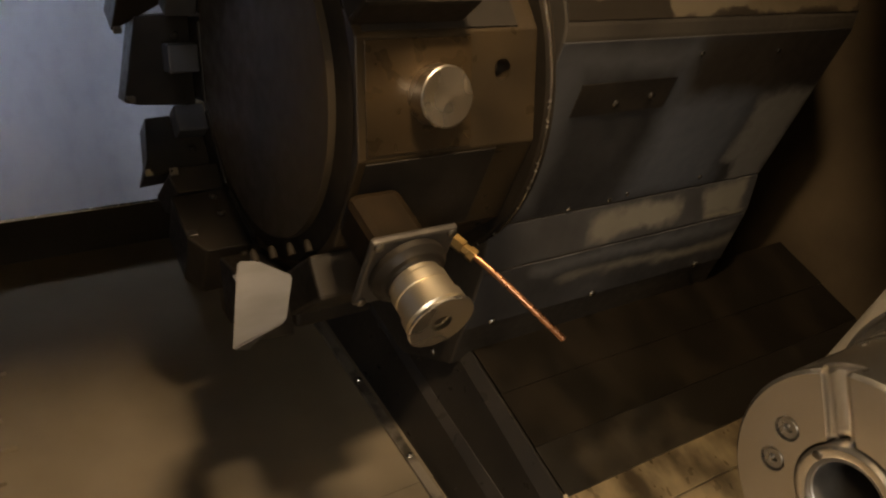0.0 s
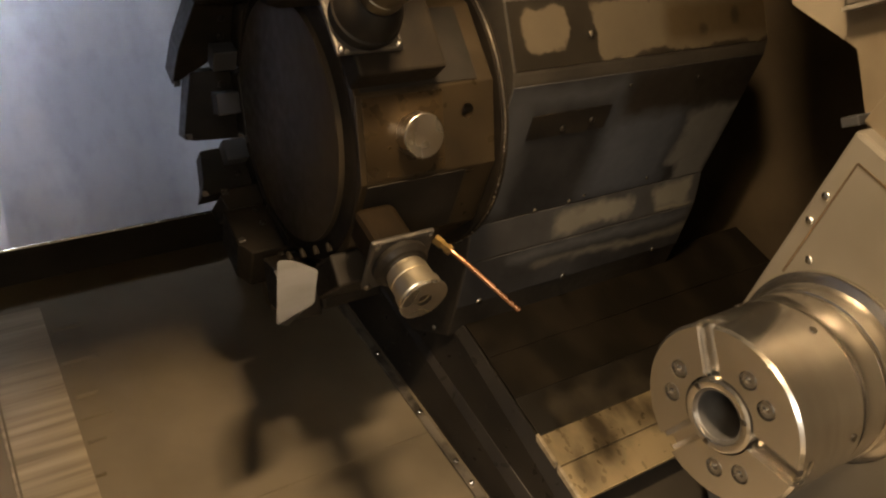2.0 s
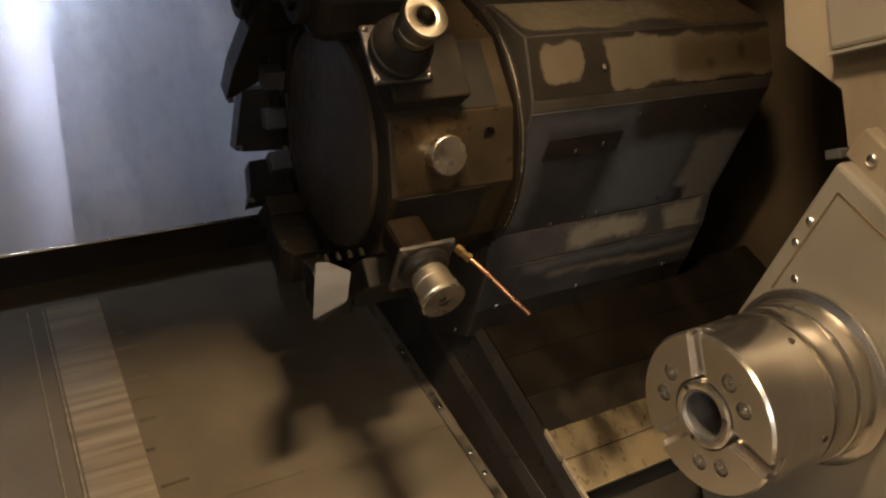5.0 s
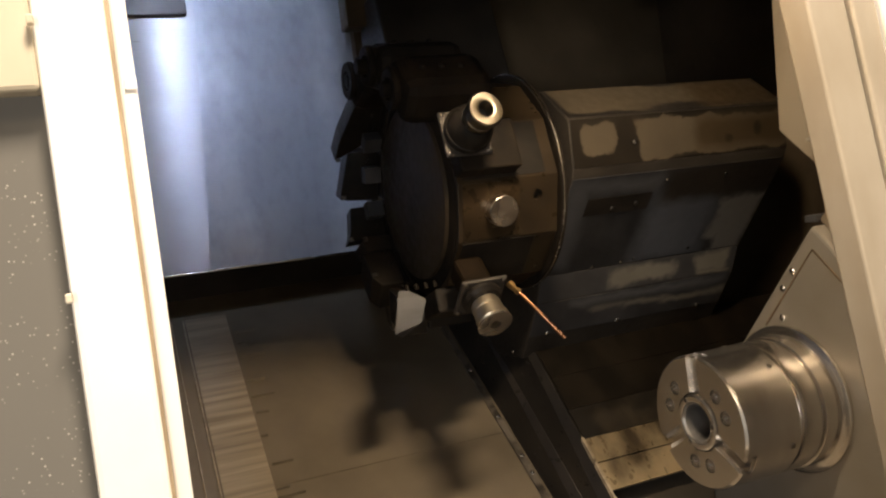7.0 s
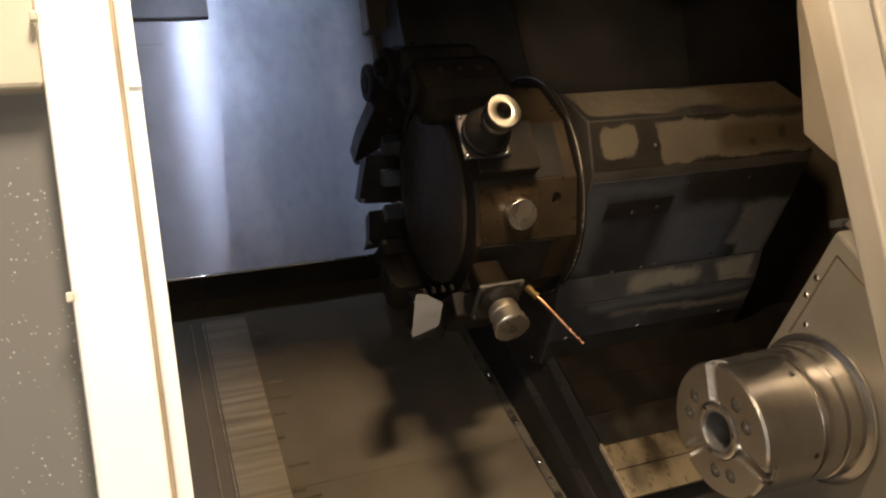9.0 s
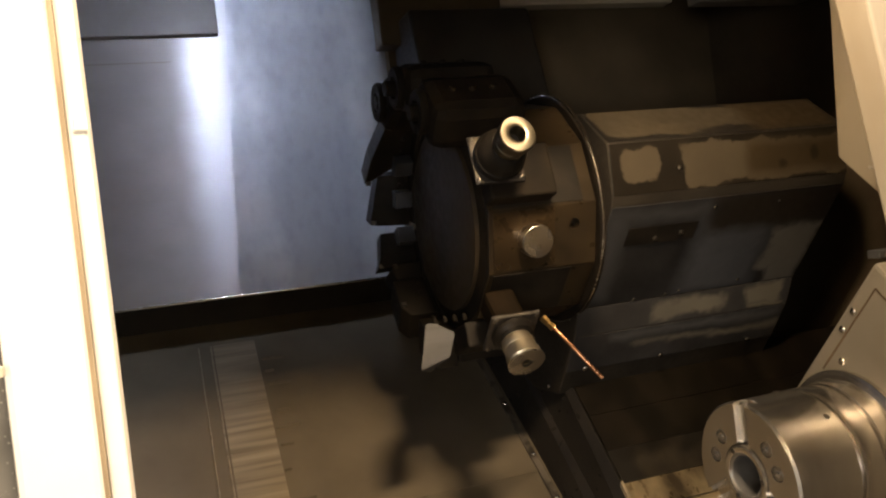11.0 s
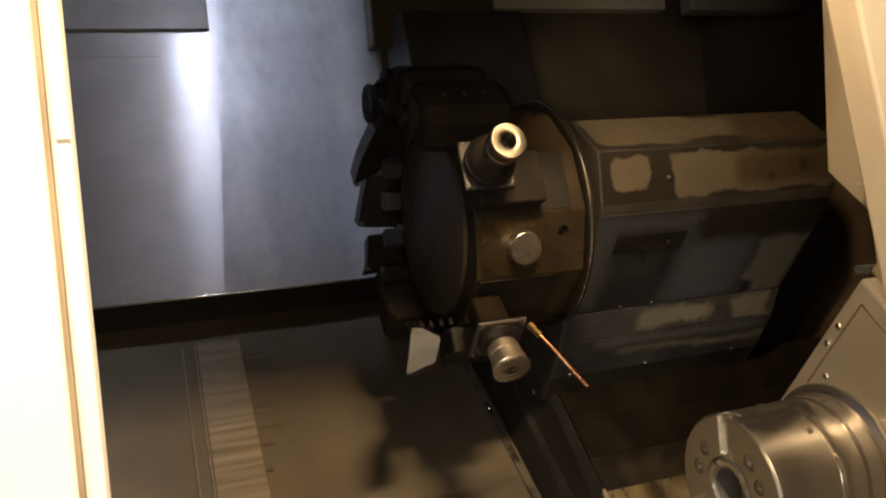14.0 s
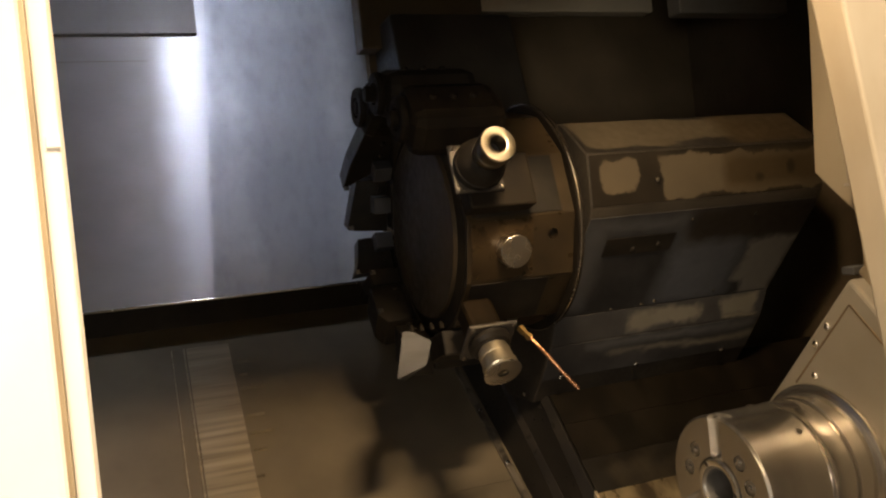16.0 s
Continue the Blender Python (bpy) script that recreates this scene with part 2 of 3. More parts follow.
def glass():
    m = bpy.data.materials.new("door_window_glass")
    m.use_nodes = True
    b = m.node_tree.nodes["Principled BSDF"]
    b.inputs["Base Color"].default_value = (0.10, 0.10, 0.095, 1)
    b.inputs["Roughness"].default_value = 0.12
    n, l = m.node_tree.nodes, m.node_tree.links
    at = n.new("ShaderNodeTexCoord")
    v = n.new("ShaderNodeTexVoronoi")
    v.inputs["Scale"].default_value = 260
    l.new(at.outputs["Object"], v.inputs["Vector"])
    r = n.new("ShaderNodeMapRange")
    r.inputs[1].default_value, r.inputs[2].default_value, r.inputs[3].default_value, r.inputs[4].default_value = 0.08, 0.22, 1, 0
    l.new(v.outputs["Distance"], r.inputs[0])
    big = n.new("ShaderNodeTexNoise")
    big.inputs["Scale"].default_value = 30
    l.new(at.outputs["Object"], big.inputs["Vector"])
    k = n.new("ShaderNodeMapRange")
    k.inputs[1].default_value, k.inputs[2].default_value = 0.47, 0.60
    l.new(big.outputs[0], k.inputs[0])
    mu = n.new("ShaderNodeMath")
    mu.operation = "MULTIPLY"
    l.new(r.outputs[0], mu.inputs[0])
    l.new(k.outputs[0], mu.inputs[1])
    mix = n.new("ShaderNodeMix")
    mix.data_type = "RGBA"
    mix.inputs[6].default_value = (0.15, 0.14, 0.122, 1)
    mix.inputs[7].default_value = (0.42, 0.39, 0.34, 1)
    l.new(mu.outputs[0], mix.inputs[0])
    l.new(mix.outputs[2], b.inputs["Base Color"])
    return m


M_GLASS = glass()

# ---- mesh helpers ----


def box(bm, x0, x1, y0, y1, z0, z1, bevel=0.0):
    ret = bmesh.ops.create_cube(bm, size=1)
    vs = ret["verts"]
    for v in vs:
        v.co = Vector(((x0 + x1) / 2 + v.co.x * (x1 - x0), (y0 + y1) / 2 + v.co.y * (y1 - y0), (z0 + z1) / 2 + v.co.z * (z1 - z0)))
    if bevel:
        es = list({e for v in vs for e in v.link_edges})
        bmesh.ops.bevel(bm, geom=es, offset=bevel, segments=2, affect="EDGES", profile=0.5)
    return bm


def prism(bm, outline, x0, x1, bevel=0.0):
    """An outline of (y, z) drawn out along x."""
    a = [bm.verts.new((x0, y, z)) for y, z in outline]
    b = [bm.verts.new((x1, y, z)) for y, z in outline]
    fs = [bm.faces.new(a), bm.faces.new(b[::-1])]
    for i in range(len(a)):
        j = (i + 1) % len(a)
        fs.append(bm.faces.new((a[j], a[i], b[i], b[j])))
    bmesh.ops.recalc_face_normals(bm, faces=fs)
    if bevel:
        bmesh.ops.bevel(bm, geom=list({e for f in fs for e in f.edges}), offset=bevel, segments=2, affect="EDGES", profile=0.5)
    return bm


def lathe(bm, profile, steps=64, m=None):
    """A profile of (along x, radius) spun about the x axis, closed at the ends where the radius is not 0 (both ends get a disc)."""
    rings = []
    for x, r in profile:
        rings.append([bm.verts.new((x, r * math.cos(2 * math.pi * k / steps), r * math.sin(2 * math.pi * k / steps))) for k in range(steps)])
    fs = []
    for a, b in zip(rings, rings[1:]):
        for k in range(steps):
            j = (k + 1) % steps
            fs.append(bm.faces.new((a[k], a[j], b[j], b[k])))
    fs += [bm.faces.new(rings[0][::-1]), bm.faces.new(rings[-1])]
    bmesh.ops.recalc_face_normals(bm, faces=fs)
    if m is not None:
        bmesh.ops.transform(bm, matrix=m, verts=[v for r in rings for v in r])
    return bm


def tube_ring(bm, profile, steps=64, m=None):
    """A closed profile of (along x, radius) spun about the x axis: a ring with a hole."""
    rings = []
    for x, r in profile:
        rings.append([bm.verts.new((x, r * math.cos(2 * math.pi * k / steps), r * math.sin(2 * math.pi * k / steps))) for k in range(steps)])
    fs = []
    for a, b in zip(rings, rings[1:] + rings[:1]):
        for k in range(steps):
            j = (k + 1) % steps
            fs.append(bm.faces.new((a[k], a[j], b[j], b[k])))
    bmesh.ops.recalc_face_normals(bm, faces=fs)
    if m is not None:
        bmesh.ops.transform(bm, matrix=m, verts=[v for r in rings for v in r])
    return bm


def mesh_ob(name, bm, mat, smooth=False):
    me = bpy.data.meshes.new(name)
    if smooth:
        for f in bm.faces:
            f.smooth = True
        for e in bm.edges:
            if len(e.link_faces) == 2 and e.calc_face_angle(0) > radians(28):
                e.smooth = False
    bm.to_mesh(me)
    bm.free()
    me.materials.append(mat)
    return new(name, me)


def part(name, bm, mat, parent, label="", smooth=False, m=None):
    ob = mesh_ob(name, bm, mat, smooth)
    ob.parent = parent
    if m is not None:
        ob.matrix_basis = m
    return tagged(ob, label) if label else ob


def thing(name, m, label, category, group=""):
    ob = new(name)
    ob.empty_display_size = 0.02
    ob.matrix_basis = m
    return tagged(ob, label, category, group)


def solid(name, bm, mat, label, category="", kind="", smooth=False, group=""):
    return tagged(mesh_ob(name, bm, mat, smooth), label, category, group, kind)


def B():
    return bmesh.new()


ALONG_Z = Matrix.Rotation(radians(-90), 4, "Y")  # turns the x axis onto z

# ---- the enclosure ----
WALL_Y, SLOPE = 1.31, 0.6953


def floor_z(y):
    return 0.998 + SLOPE * (y - 1.111)


solid("wall_back", box(B(), -0.95, 0.44, WALL_Y, WALL_Y + 0.012, 1.315, 2.3, 0.002), M_STEEL_WALL, "brushed stainless steel back wall sheet, smeared", kind="structure")
# bright strip laid along the lower lip in place of its highlight
solid("wall_back_lip", box(B(), -0.95, 0.385, WALL_Y - 0.004, WALL_Y - 0.001, 1.3125, 1.3165, 0.0005), M_BRIGHT, "thin bright strip for the highlight on the steel wall's lower lip", kind="structure")
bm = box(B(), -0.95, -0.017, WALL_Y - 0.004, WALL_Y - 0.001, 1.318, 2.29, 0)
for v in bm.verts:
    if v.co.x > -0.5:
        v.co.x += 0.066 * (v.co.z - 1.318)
solid("wall_back_sheet", bm, M_STEEL_STRIP, "overlapping steel wall sheet, rubbed, with a painted lamp streak beside its seam", kind="structure")
solid("wall_scratch", box(B(), -0.29, -0.105, WALL_Y - 0.0048, WALL_Y - 0.0042, 1.8495, 1.8508), M_SCUFF, "long pale scratch across the steel wall sheet", kind="structure")
# dark paint on this recess stands in for the shade band under the sheet
solid("wall_back_apron", box(B(), -0.95, 0.60, 1.47, 1.49, 1.0, 2.3), M_DARK, "recessed wall beneath the steel sheet, dark in place of shade", kind="structure")
solid("wall_left", box(B(), -0.97, -0.95, -0.05, 1.49, 0.4, 2.3), M_STEEL_WALL, "steel side wall of the enclosure", kind="structure")
# roof out of view, kept cream so that it bounces lamp light
solid("ceiling", box(B(), -0.97, 1.32, -0.05, 1.49, 2.30, 2.32), M_SIDE, "unseen cream painted roof of the machine enclosure", kind="structure")
# header is out of view; its low edge is set to stop shop light
solid("wall_header", box(B(), -0.97, 1.32, -0.09, -0.05, 1.75, 2.32), M_BEIGE, "cream painted header over the door opening", kind="structure")
solid("wall_front_sill", box(B(), -0.97, 1.32, -0.09, -0.05, 0.0, 0.62), M_BEIGE, "cream painted front panel below the door", kind="structure")

bm = B()
prism(bm, [(y, floor_z(y) + d) for y, d in ((0.955, 0), (1.48, 0), (1.48, -0.0015), (0.955, -0.0015))], -0.95, 0.53)
solid("floor_chute", bm, M_FLOOR, "sloping oily steel chute under the turret", kind="structure")
bm = B()
prism(bm, [(y, floor_z(y) + d) for y, d in ((0.30, -0.002), (0.975, -0.002), (0.975, -0.012), (0.30, -0.012))], -0.95, 0.53)
solid("floor_chute_lower", bm, M_FLOOR, "lower sheet of the sloping steel chute", kind="structure")
bm = B()
prism(bm, [(y, floor_z(y) + d) for y, d in ((0.60, 0.004), (1.40, 0.004), (1.40, 0.001), (0.60, 0.001))], -0.085, 0.010)
# the strip's pale colour carries a reflected glow besides its scuffs
solid("floor_strip", bm, M_FLOOR_STRIP, "scuffed steel strip on the chute, reflected glow in its pale colour", kind="structure")
bm = B()
rng = random.Random(7)
for k in range(15):
    y, x0, long, thin = 0.66 + 0.05 * k + rng.uniform(-0.02, 0.02), rng.uniform(0.0105, 0.022), rng.uniform(0.012, 0.06), rng.uniform(0.0005, 0.0014)
    prism(bm, [(y + e, floor_z(y + e) + d) for e, d in ((0, 0.0055), (thin, 0.0055), (thin, 0.0005), (0, 0.0005))], x0, x0 + long)
solid("floor_scuffs", bm, M_SCUFF, "thin bright scuffs across the steel chute", kind="stuff")
for x0, x1 in ((-0.0925, -0.0885), (-0.119, -0.116)):
    bm = B()
    prism(bm, [(y, floor_z(y) + d) for y, d in ((0.60, 0.0045), (1.40, 0.0045), (1.40, 0.0005), (0.60, 0.0005))], x0, x1, 0.001)
    solid("floor_bead", bm, M_FLOOR_STRIP, "thin raised bead beside the scuffed strip", kind="structure")
solid("floor_pan", box(B(), -0.95, 1.25, -0.05, 0.5, 0.40, 0.42), M_FLOOR, "dark chip pan at the bottom", kind="structure")

solid("wall_back_box", box(B(), -0.60, 0.004, 1.290, 1.309, 1.905, 2.295, 0.003), M_BOX, "dark box hung high on the back wall", kind="structure")

# added plates out of view that limit how far the front lamp reaches
solid("ceiling_light_blocker", box(B(), -0.95, 0.42, 0.295, 0.305, 1.733, 2.30), M_BEIGE, "unseen cream plate, added to cut off the front lamp", kind="structure")
solid("ceiling_light_blocker_short", box(B(), 0.42, 0.83, 0.295, 0.305, 1.80, 2.30), M_BEIGE, "shorter unseen cream plate, added to cut off the front lamp", kind="structure")

# two more added blockers, keeping the back lamp off column and floor
solid("ceiling_side_blocker", box(B(), 0.128, 0.132, 0.44, 0.78, 1.90, 2.30), M_DARK, "unseen dark plate, added to block the back lamp sideways", kind="structure")
solid("ceiling_lower_blocker", box(B(), -0.015, 0.127, 0.44, 0.645, 1.898, 1.902), M_DARK, "unseen dark plate, added to block the back lamp downwards", kind="structure")

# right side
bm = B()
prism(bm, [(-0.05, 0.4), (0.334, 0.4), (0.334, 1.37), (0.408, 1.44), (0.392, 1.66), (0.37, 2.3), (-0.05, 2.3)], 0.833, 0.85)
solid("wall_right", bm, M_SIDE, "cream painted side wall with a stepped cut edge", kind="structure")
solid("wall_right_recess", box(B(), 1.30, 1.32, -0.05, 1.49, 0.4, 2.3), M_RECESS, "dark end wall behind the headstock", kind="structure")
solid("wall_back_cover", box(B(), 0.387, 1.30, 1.27, 1.30, 0.9, 2.3), M_BLACK, "dark cover wall behind the carriage", kind="structure")
solid("wall_back_upper", box(B(), 0.355, 0.66, 1.20, 1.265, 1.845, 2.3, 0.004), M_BLACK, "dark upper box of the back wall", kind="structure")

solid("beam_upper", box(B(), 0.664, 1.16, 1.22, 1.265, 1.936, 2.3, 0.004), M_BEIGE, "cream painted beam high on the back wall", kind="structure")
solid("panel_upper", box(B(), 0.995, 1.296, 0.90, 0.945, 1.837, 2.3, 0.004), M_PLATE, "grey steel panel hanging under the roof", kind="structure")
LEAN_IN = Matrix(((1, 0, -0.08, 0.08 * 1.3), (0, 1, 0.06, -0.06 * 1.3), (0, 0, 1, 0), (0, 0, 0, 1)))
for name, x0, x1, y0, mat, label in (("jamb_right", 0.468, 0.520, -0.040, M_JAMB, "cream painted leaning upright of the door opening"),
                                     ("jamb_right_strip", 0.523, 0.557, -0.044, M_JAMB, "cream painted trim strip beside the upright"),
                                     ("wall_front_right", 0.561, 1.32, -0.052, M_WHITE, "cream painted front panel beside the door")):
    bm = box(B(), x0, x1, y0, -0.005, 0.5, 2.12, 0.003)
    bmesh.ops.transform(bm, matrix=LEAN_IN, verts=bm.verts)
    solid(name, bm, mat, label, kind="structure")

# ---- shop around ----
solid("shop_floor", box(B(), -4, 4, -5, 3, -0.02, 0.0), M_CONCRETE, "grey concrete shop floor", kind="structure")
solid("shop_wall_south", box(B(), -4, 4, -5.1, -5, 0, 4), M_SHOP, "plain shop wall", kind="structure")
solid("shop_wall_west", box(B(), -4.1, -4, -5, 3, 0, 4), M_SHOP, "plain shop wall", kind="structure")
solid("shop_wall_east", box(B(), 4, 4.1, -5, 3, 0, 4), M_SHOP, "plain shop wall", kind="structure")
solid("shop_wall_north", box(B(), -4, 4, 3, 3.1, 0, 4), M_SHOP, "plain shop wall", kind="structure")
solid("shop_ceiling", box(B(), -4, 4, -5, 3, 4, 4.1), M_SHOP, "plain shop ceiling", kind="structure")

# ---- sliding door ----
door = thing("machine_door", pose(0, 0, 0), "cream white sliding machine door, pushed open, with speckled window", "machine door")
part("stile", box(B(), -0.240, -0.199, -0.100, -0.06, 0.62, 2.10, 0.004), M_WHITE, door)
part("edge_strip", box(B(), -0.1965, -0.186, -0.088, -0.06, 0.62, 2.10, 0.002), M_WHITE, door)
part("seal", box(B(), -0.199, -0.1965, -0.093, -0.062, 0.62, 2.10), M_GASKET, door, "browned gasket")
part("upper_rail", box(B(), -0.9, -0.240, -0.098, -0.062, 1.465, 2.10, 0.003), M_BEIGE, door)
part("window_pane", box(B(), -0.9, -0.240, -0.080, -0.074, 0.8, 1.465), M_GLASS, door, "dark glass pane speckled with coolant drops")
part("latch", box(B(), -0.193, -0.1858, -0.0895, -0.088, 1.464, 1.471, 0.0005), M_WHITE, door)
for z in (1.505, 1.34):
    part("knob", box(B(), -0.2425, -0.2385, -0.106, -0.100, z - 0.003, z + 0.003, 0.001), M_BEIGE, door)
part("lower_rail", box(B(), -0.9, -0.240, -0.098, -0.062, 0.62, 0.8, 0.003), M_BEIGE, door)

# ---- guard and way covers ----


def slope45(s, up=0.0):
    """A point of the bed's slope, s metres up it from the lowest visible step, and up metres above it."""
    return (0.66 + s * 0.7071 - up * 0.7071, 0.823 + s * 0.7071 + up * 0.7071)


guard = thing("divider_guard", pose(0, 0, 0), "dark bent sheet guard with bolted worn edge, running up the bed", "guard")
bm = B()
verts = []
for y in (0.45, 1.32):
    fz, rz = floor_z(y), 0.835 + (y - 0.669) * 1.03
    verts.append([bm.verts.new(p) for p in ((0.53, y, fz + 0.004), (0.549, y, fz + 0.45 * (rz - fz)), (0.551, y, fz + 0.46 * (rz - fz)), (0.5745, y, rz), (0.577, y, rz), (0.577, y, fz - 0.05), (0.53, y, fz - 0.05))])
for i in range(7):
    j = (i + 1) % 7
    bm.faces.new((verts[0][i], verts[0][j], verts[1][j], verts[1][i]))
bm.faces.new(verts[0][::-1])
bm.faces.new(verts[1])
bmesh.ops.recalc_face_normals(bm, faces=bm.faces[:])
part("bent_sheet", bm, M_GUARD, guard)
bm = B()
prism(bm, [(y, floor_z(y) + d) for y, d in ((0.45, 0.006), (1.40, 0.006), (1.40, 0.001), (0.45, 0.001))], 0.508, 0.522)
part("flange", bm, M_DARKSTEEL, guard, "worn dark edge strip with bolts")


def screw_mesh(r=0.006, h=0.004):
    bm = B()
    lathe(bm, [(0, r), (h * 0.5, r), (h * 0.85, r * 0.75), (h, r * 0.4)], 16, ALONG_Z)
    return bm


up_floor = Matrix.Rotation(math.atan(SLOPE), 4, "X")
for y in (1.25, 1.111, 0.984, 0.889, 0.85, 0.74):
    part("bolt", screw_mesh(0.0045), M_BRIGHT, guard, "", True, Matrix.Translation((0.515, y, floor_z(y) + 0.007)) @ up_floor)
for p in ((0.549, 0.863, 0.909), (0.549, 0.938, 1.062)):
    part("bolt", screw_mesh(0.005), M_BRIGHT, guard, "", True, Matrix.Translation(p) @ Matrix.Rotation(radians(-80), 4, "Y"))

for y0, y1 in ((0.700, 0.735), (0.640, 0.696)):
    bm = B()
    vs = [[bm.verts.new((x, y, 0.8405 + (y - 0.669) * 1.03 + d)) for x, d in ((0.5735, 0.0), (0.5790, 0.0), (0.5790, -0.008), (0.5720, -0.009))] for y in (y0, y1)]
    for i in range(4):
        j = (i + 1) % 4
        bm.faces.new((vs[0][i], vs[0][j], vs[1][j], vs[1][i]))
    bm.faces.new(vs[0][::-1])
    bm.faces.new(vs[1])
    bmesh.ops.recalc_face_normals(bm, faces=bm.faces[:])
    part("worn_edge", bm, M_FLOOR_STRIP, guard, "edge rubbed bright")

covers = thing("telescopic_way_cover", pose(0, 0, 0), "stepped dark steel telescopic cover over the slanted bed", "way cover")
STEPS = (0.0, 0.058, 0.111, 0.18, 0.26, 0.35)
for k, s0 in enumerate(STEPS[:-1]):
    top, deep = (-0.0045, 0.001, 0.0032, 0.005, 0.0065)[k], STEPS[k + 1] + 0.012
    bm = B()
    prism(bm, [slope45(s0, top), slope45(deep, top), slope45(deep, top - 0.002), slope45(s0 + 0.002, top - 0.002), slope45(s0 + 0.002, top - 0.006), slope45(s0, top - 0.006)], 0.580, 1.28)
    part("cover_plate", bm, (M_COVER_LIT, M_COVER_LIT, M_COVER_MID, M_COVER, M_COVER)[k], covers, "scuffed steel plate, tan as if lit" if k < 2 else "")
# added dark plate stands in for the unlit void below the covers
bm = B()
prism(bm, [slope45(-0.5, -0.05), slope45(0.36, -0.05), slope45(0.36, -0.06), slope45(-0.5, -0.06)], 0.56, 1.29)
solid("floor_void_plate", bm, M_DARK, "dark slanted plate standing in for the unlit void under the covers", kind="structure")

# ---- headstock ----
head = thing("headstock", pose(0, 0, 0), "satin steel headstock cover with slanting edges and rivets", "headstock")
HS = [(0.315, 1.282), (0.62, 0.945), (0.62, 0.5), (-0.04, 0.5), (-0.04, 0.905)]
bm = B()
prism(bm, HS, 0.781, 1.11, 0.006)
part("cover", bm, M_PLATE, head)
for y, z in ((0.361, 1.209), (0.386, 1.181), (0.394, 1.132)):
    part("rivet", screw_mesh(0.0055), M_BRIGHT, head, "", True, Matrix.Translation((0.781, y, z)) @ Matrix.Rotation(radians(-90), 4, "Y"))

bm = B()
prism(bm, [(0.316, 1.244), (0.3185, 1.244), (0.434, 1.118), (0.432, 1.116)], 0.7795, 0.782)
prism(bm, [(0.316, 1.244), (0.317, 1.2415), (0.058, 0.9745), (0.056, 0.977)], 0.7795, 0.782)
part("panel_joint", bm, M_JOINT, head, "rusty brown joint of the inset panel")
bracket = thing("wall_bracket", pose(0, 0, 0), "cream painted bent bracket screwed to the side wall", "bracket")
bm = B()
prism(bm, [(0.322, 1.288), (0.290, 1.318), (0.20, 1.215), (0.232, 1.185)], 0.806, 0.832, 0.003)
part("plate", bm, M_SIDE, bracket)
part("screw", screw_mesh(0.008, 0.006), M_BRIGHT, bracket, "bright socket screw", True, Matrix.Translation((0.806, 0.285, 1.278)) @ Matrix.Rotation(radians(-90), 4, "Y"))
part("clip", box(B(), 0.800, 0.832, 0.322, 0.345, 1.284, 1.296, 0.002), M_GROUND, bracket, "bright bent clip")
vent = thing("side_wall_box", pose(0, 0, 0), "grey steel box on the cream side wall", "box")
part("case", box(B(), 0.805, 0.832, 0.19, 0.327, 1.418, 1.50, 0.006), M_PLATE, vent)
part("lip", box(B(), 0.8035, 0.832, 0.187, 0.329, 1.4125, 1.4175, 0.001), M_PLATE, vent)

# ---- chuck ----
CY, CZ = 0.394, 0.998
chuck = thing("lathe_chuck", pose(0.587, CY, CZ), "bright steel three jaw lathe chuck without top jaws", "chuck")
bm = B()
tube_ring(bm, [(0.0, 0.046), (0.0, 0.1015), (0.0035, 0.105), (0.104, 0.105), (0.107, 0.102), (0.107, 0.046)], 96)
body = part("chuck_body", bm, M_CHUCK, chuck, "", True)


def carve(ob, tools):
    """Cuts the meshes in tools (in ob's own space) out of ob, once, for good."""
    for c in tools:
        bmesh.ops.recalc_face_normals(c, faces=c.faces[:])
        cutter = mesh_ob("cutter", c, ob.data.materials[0])
        cutter.matrix_world = ob.matrix_world
        mod = ob.modifiers.new("cut", "BOOLEAN")
        mod.object, mod.operation, mod.solver = cutter, "DIFFERENCE", "EXACT"
        bpy.context.view_layer.update()
        cutter.matrix_world = ob.matrix_world
        bpy.context.view_layer.update()
        me = bpy.data.meshes.new_from_object(ob.evaluated_get(bpy.context.evaluated_depsgraph_get()))
        ob.modifiers.clear()
        ob.data = me
        bpy.data.objects.remove(cutter)


bpy.context.view_layer.update()
slots = []
for a in (90, 210, 330):
    for w, x0, x1 in ((0.0125, -0.01, 0.022), (0.018, 0.011, 0.021)):
        c = box(B(), x0, x1, 0.03, 0.12, -w, w)
        bmesh.ops.transform(c, matrix=Matrix.Rotation(radians(a), 4, "X"), verts=c.verts)
        slots.append(c)
SCREWS = [p + d for p in (30, 150, 270) for d in (-15, 15)]
for a in SCREWS:
    c = lathe(B(), [(-0.01, 0.0115), (0.008, 0.0115)], 24)
    bmesh.ops.transform(c, matrix=Matrix.Translation((0, 0.0672 * math.cos(radians(a)), 0.0672 * math.sin(radians(a)))), verts=c.verts)
    slots.append(c)
carve(body, slots)
for a in SCREWS:
    bm = tube_ring(B(), [(0.0075, 0.0045), (0.001, 0.0045), (0.001, 0.0085), (0.002, 0.0096), (0.0075, 0.0096)], 24)
    lathe(bm, [(0.0055, 0.0044), (0.0075, 0.0044)], 6)
    part("socket_screw", bm, M_SLEEVE, chuck, "", True, Matrix.Translation((0.0, 0.0672 * math.cos(radians(a)), 0.0672 * math.sin(radians(a)))))
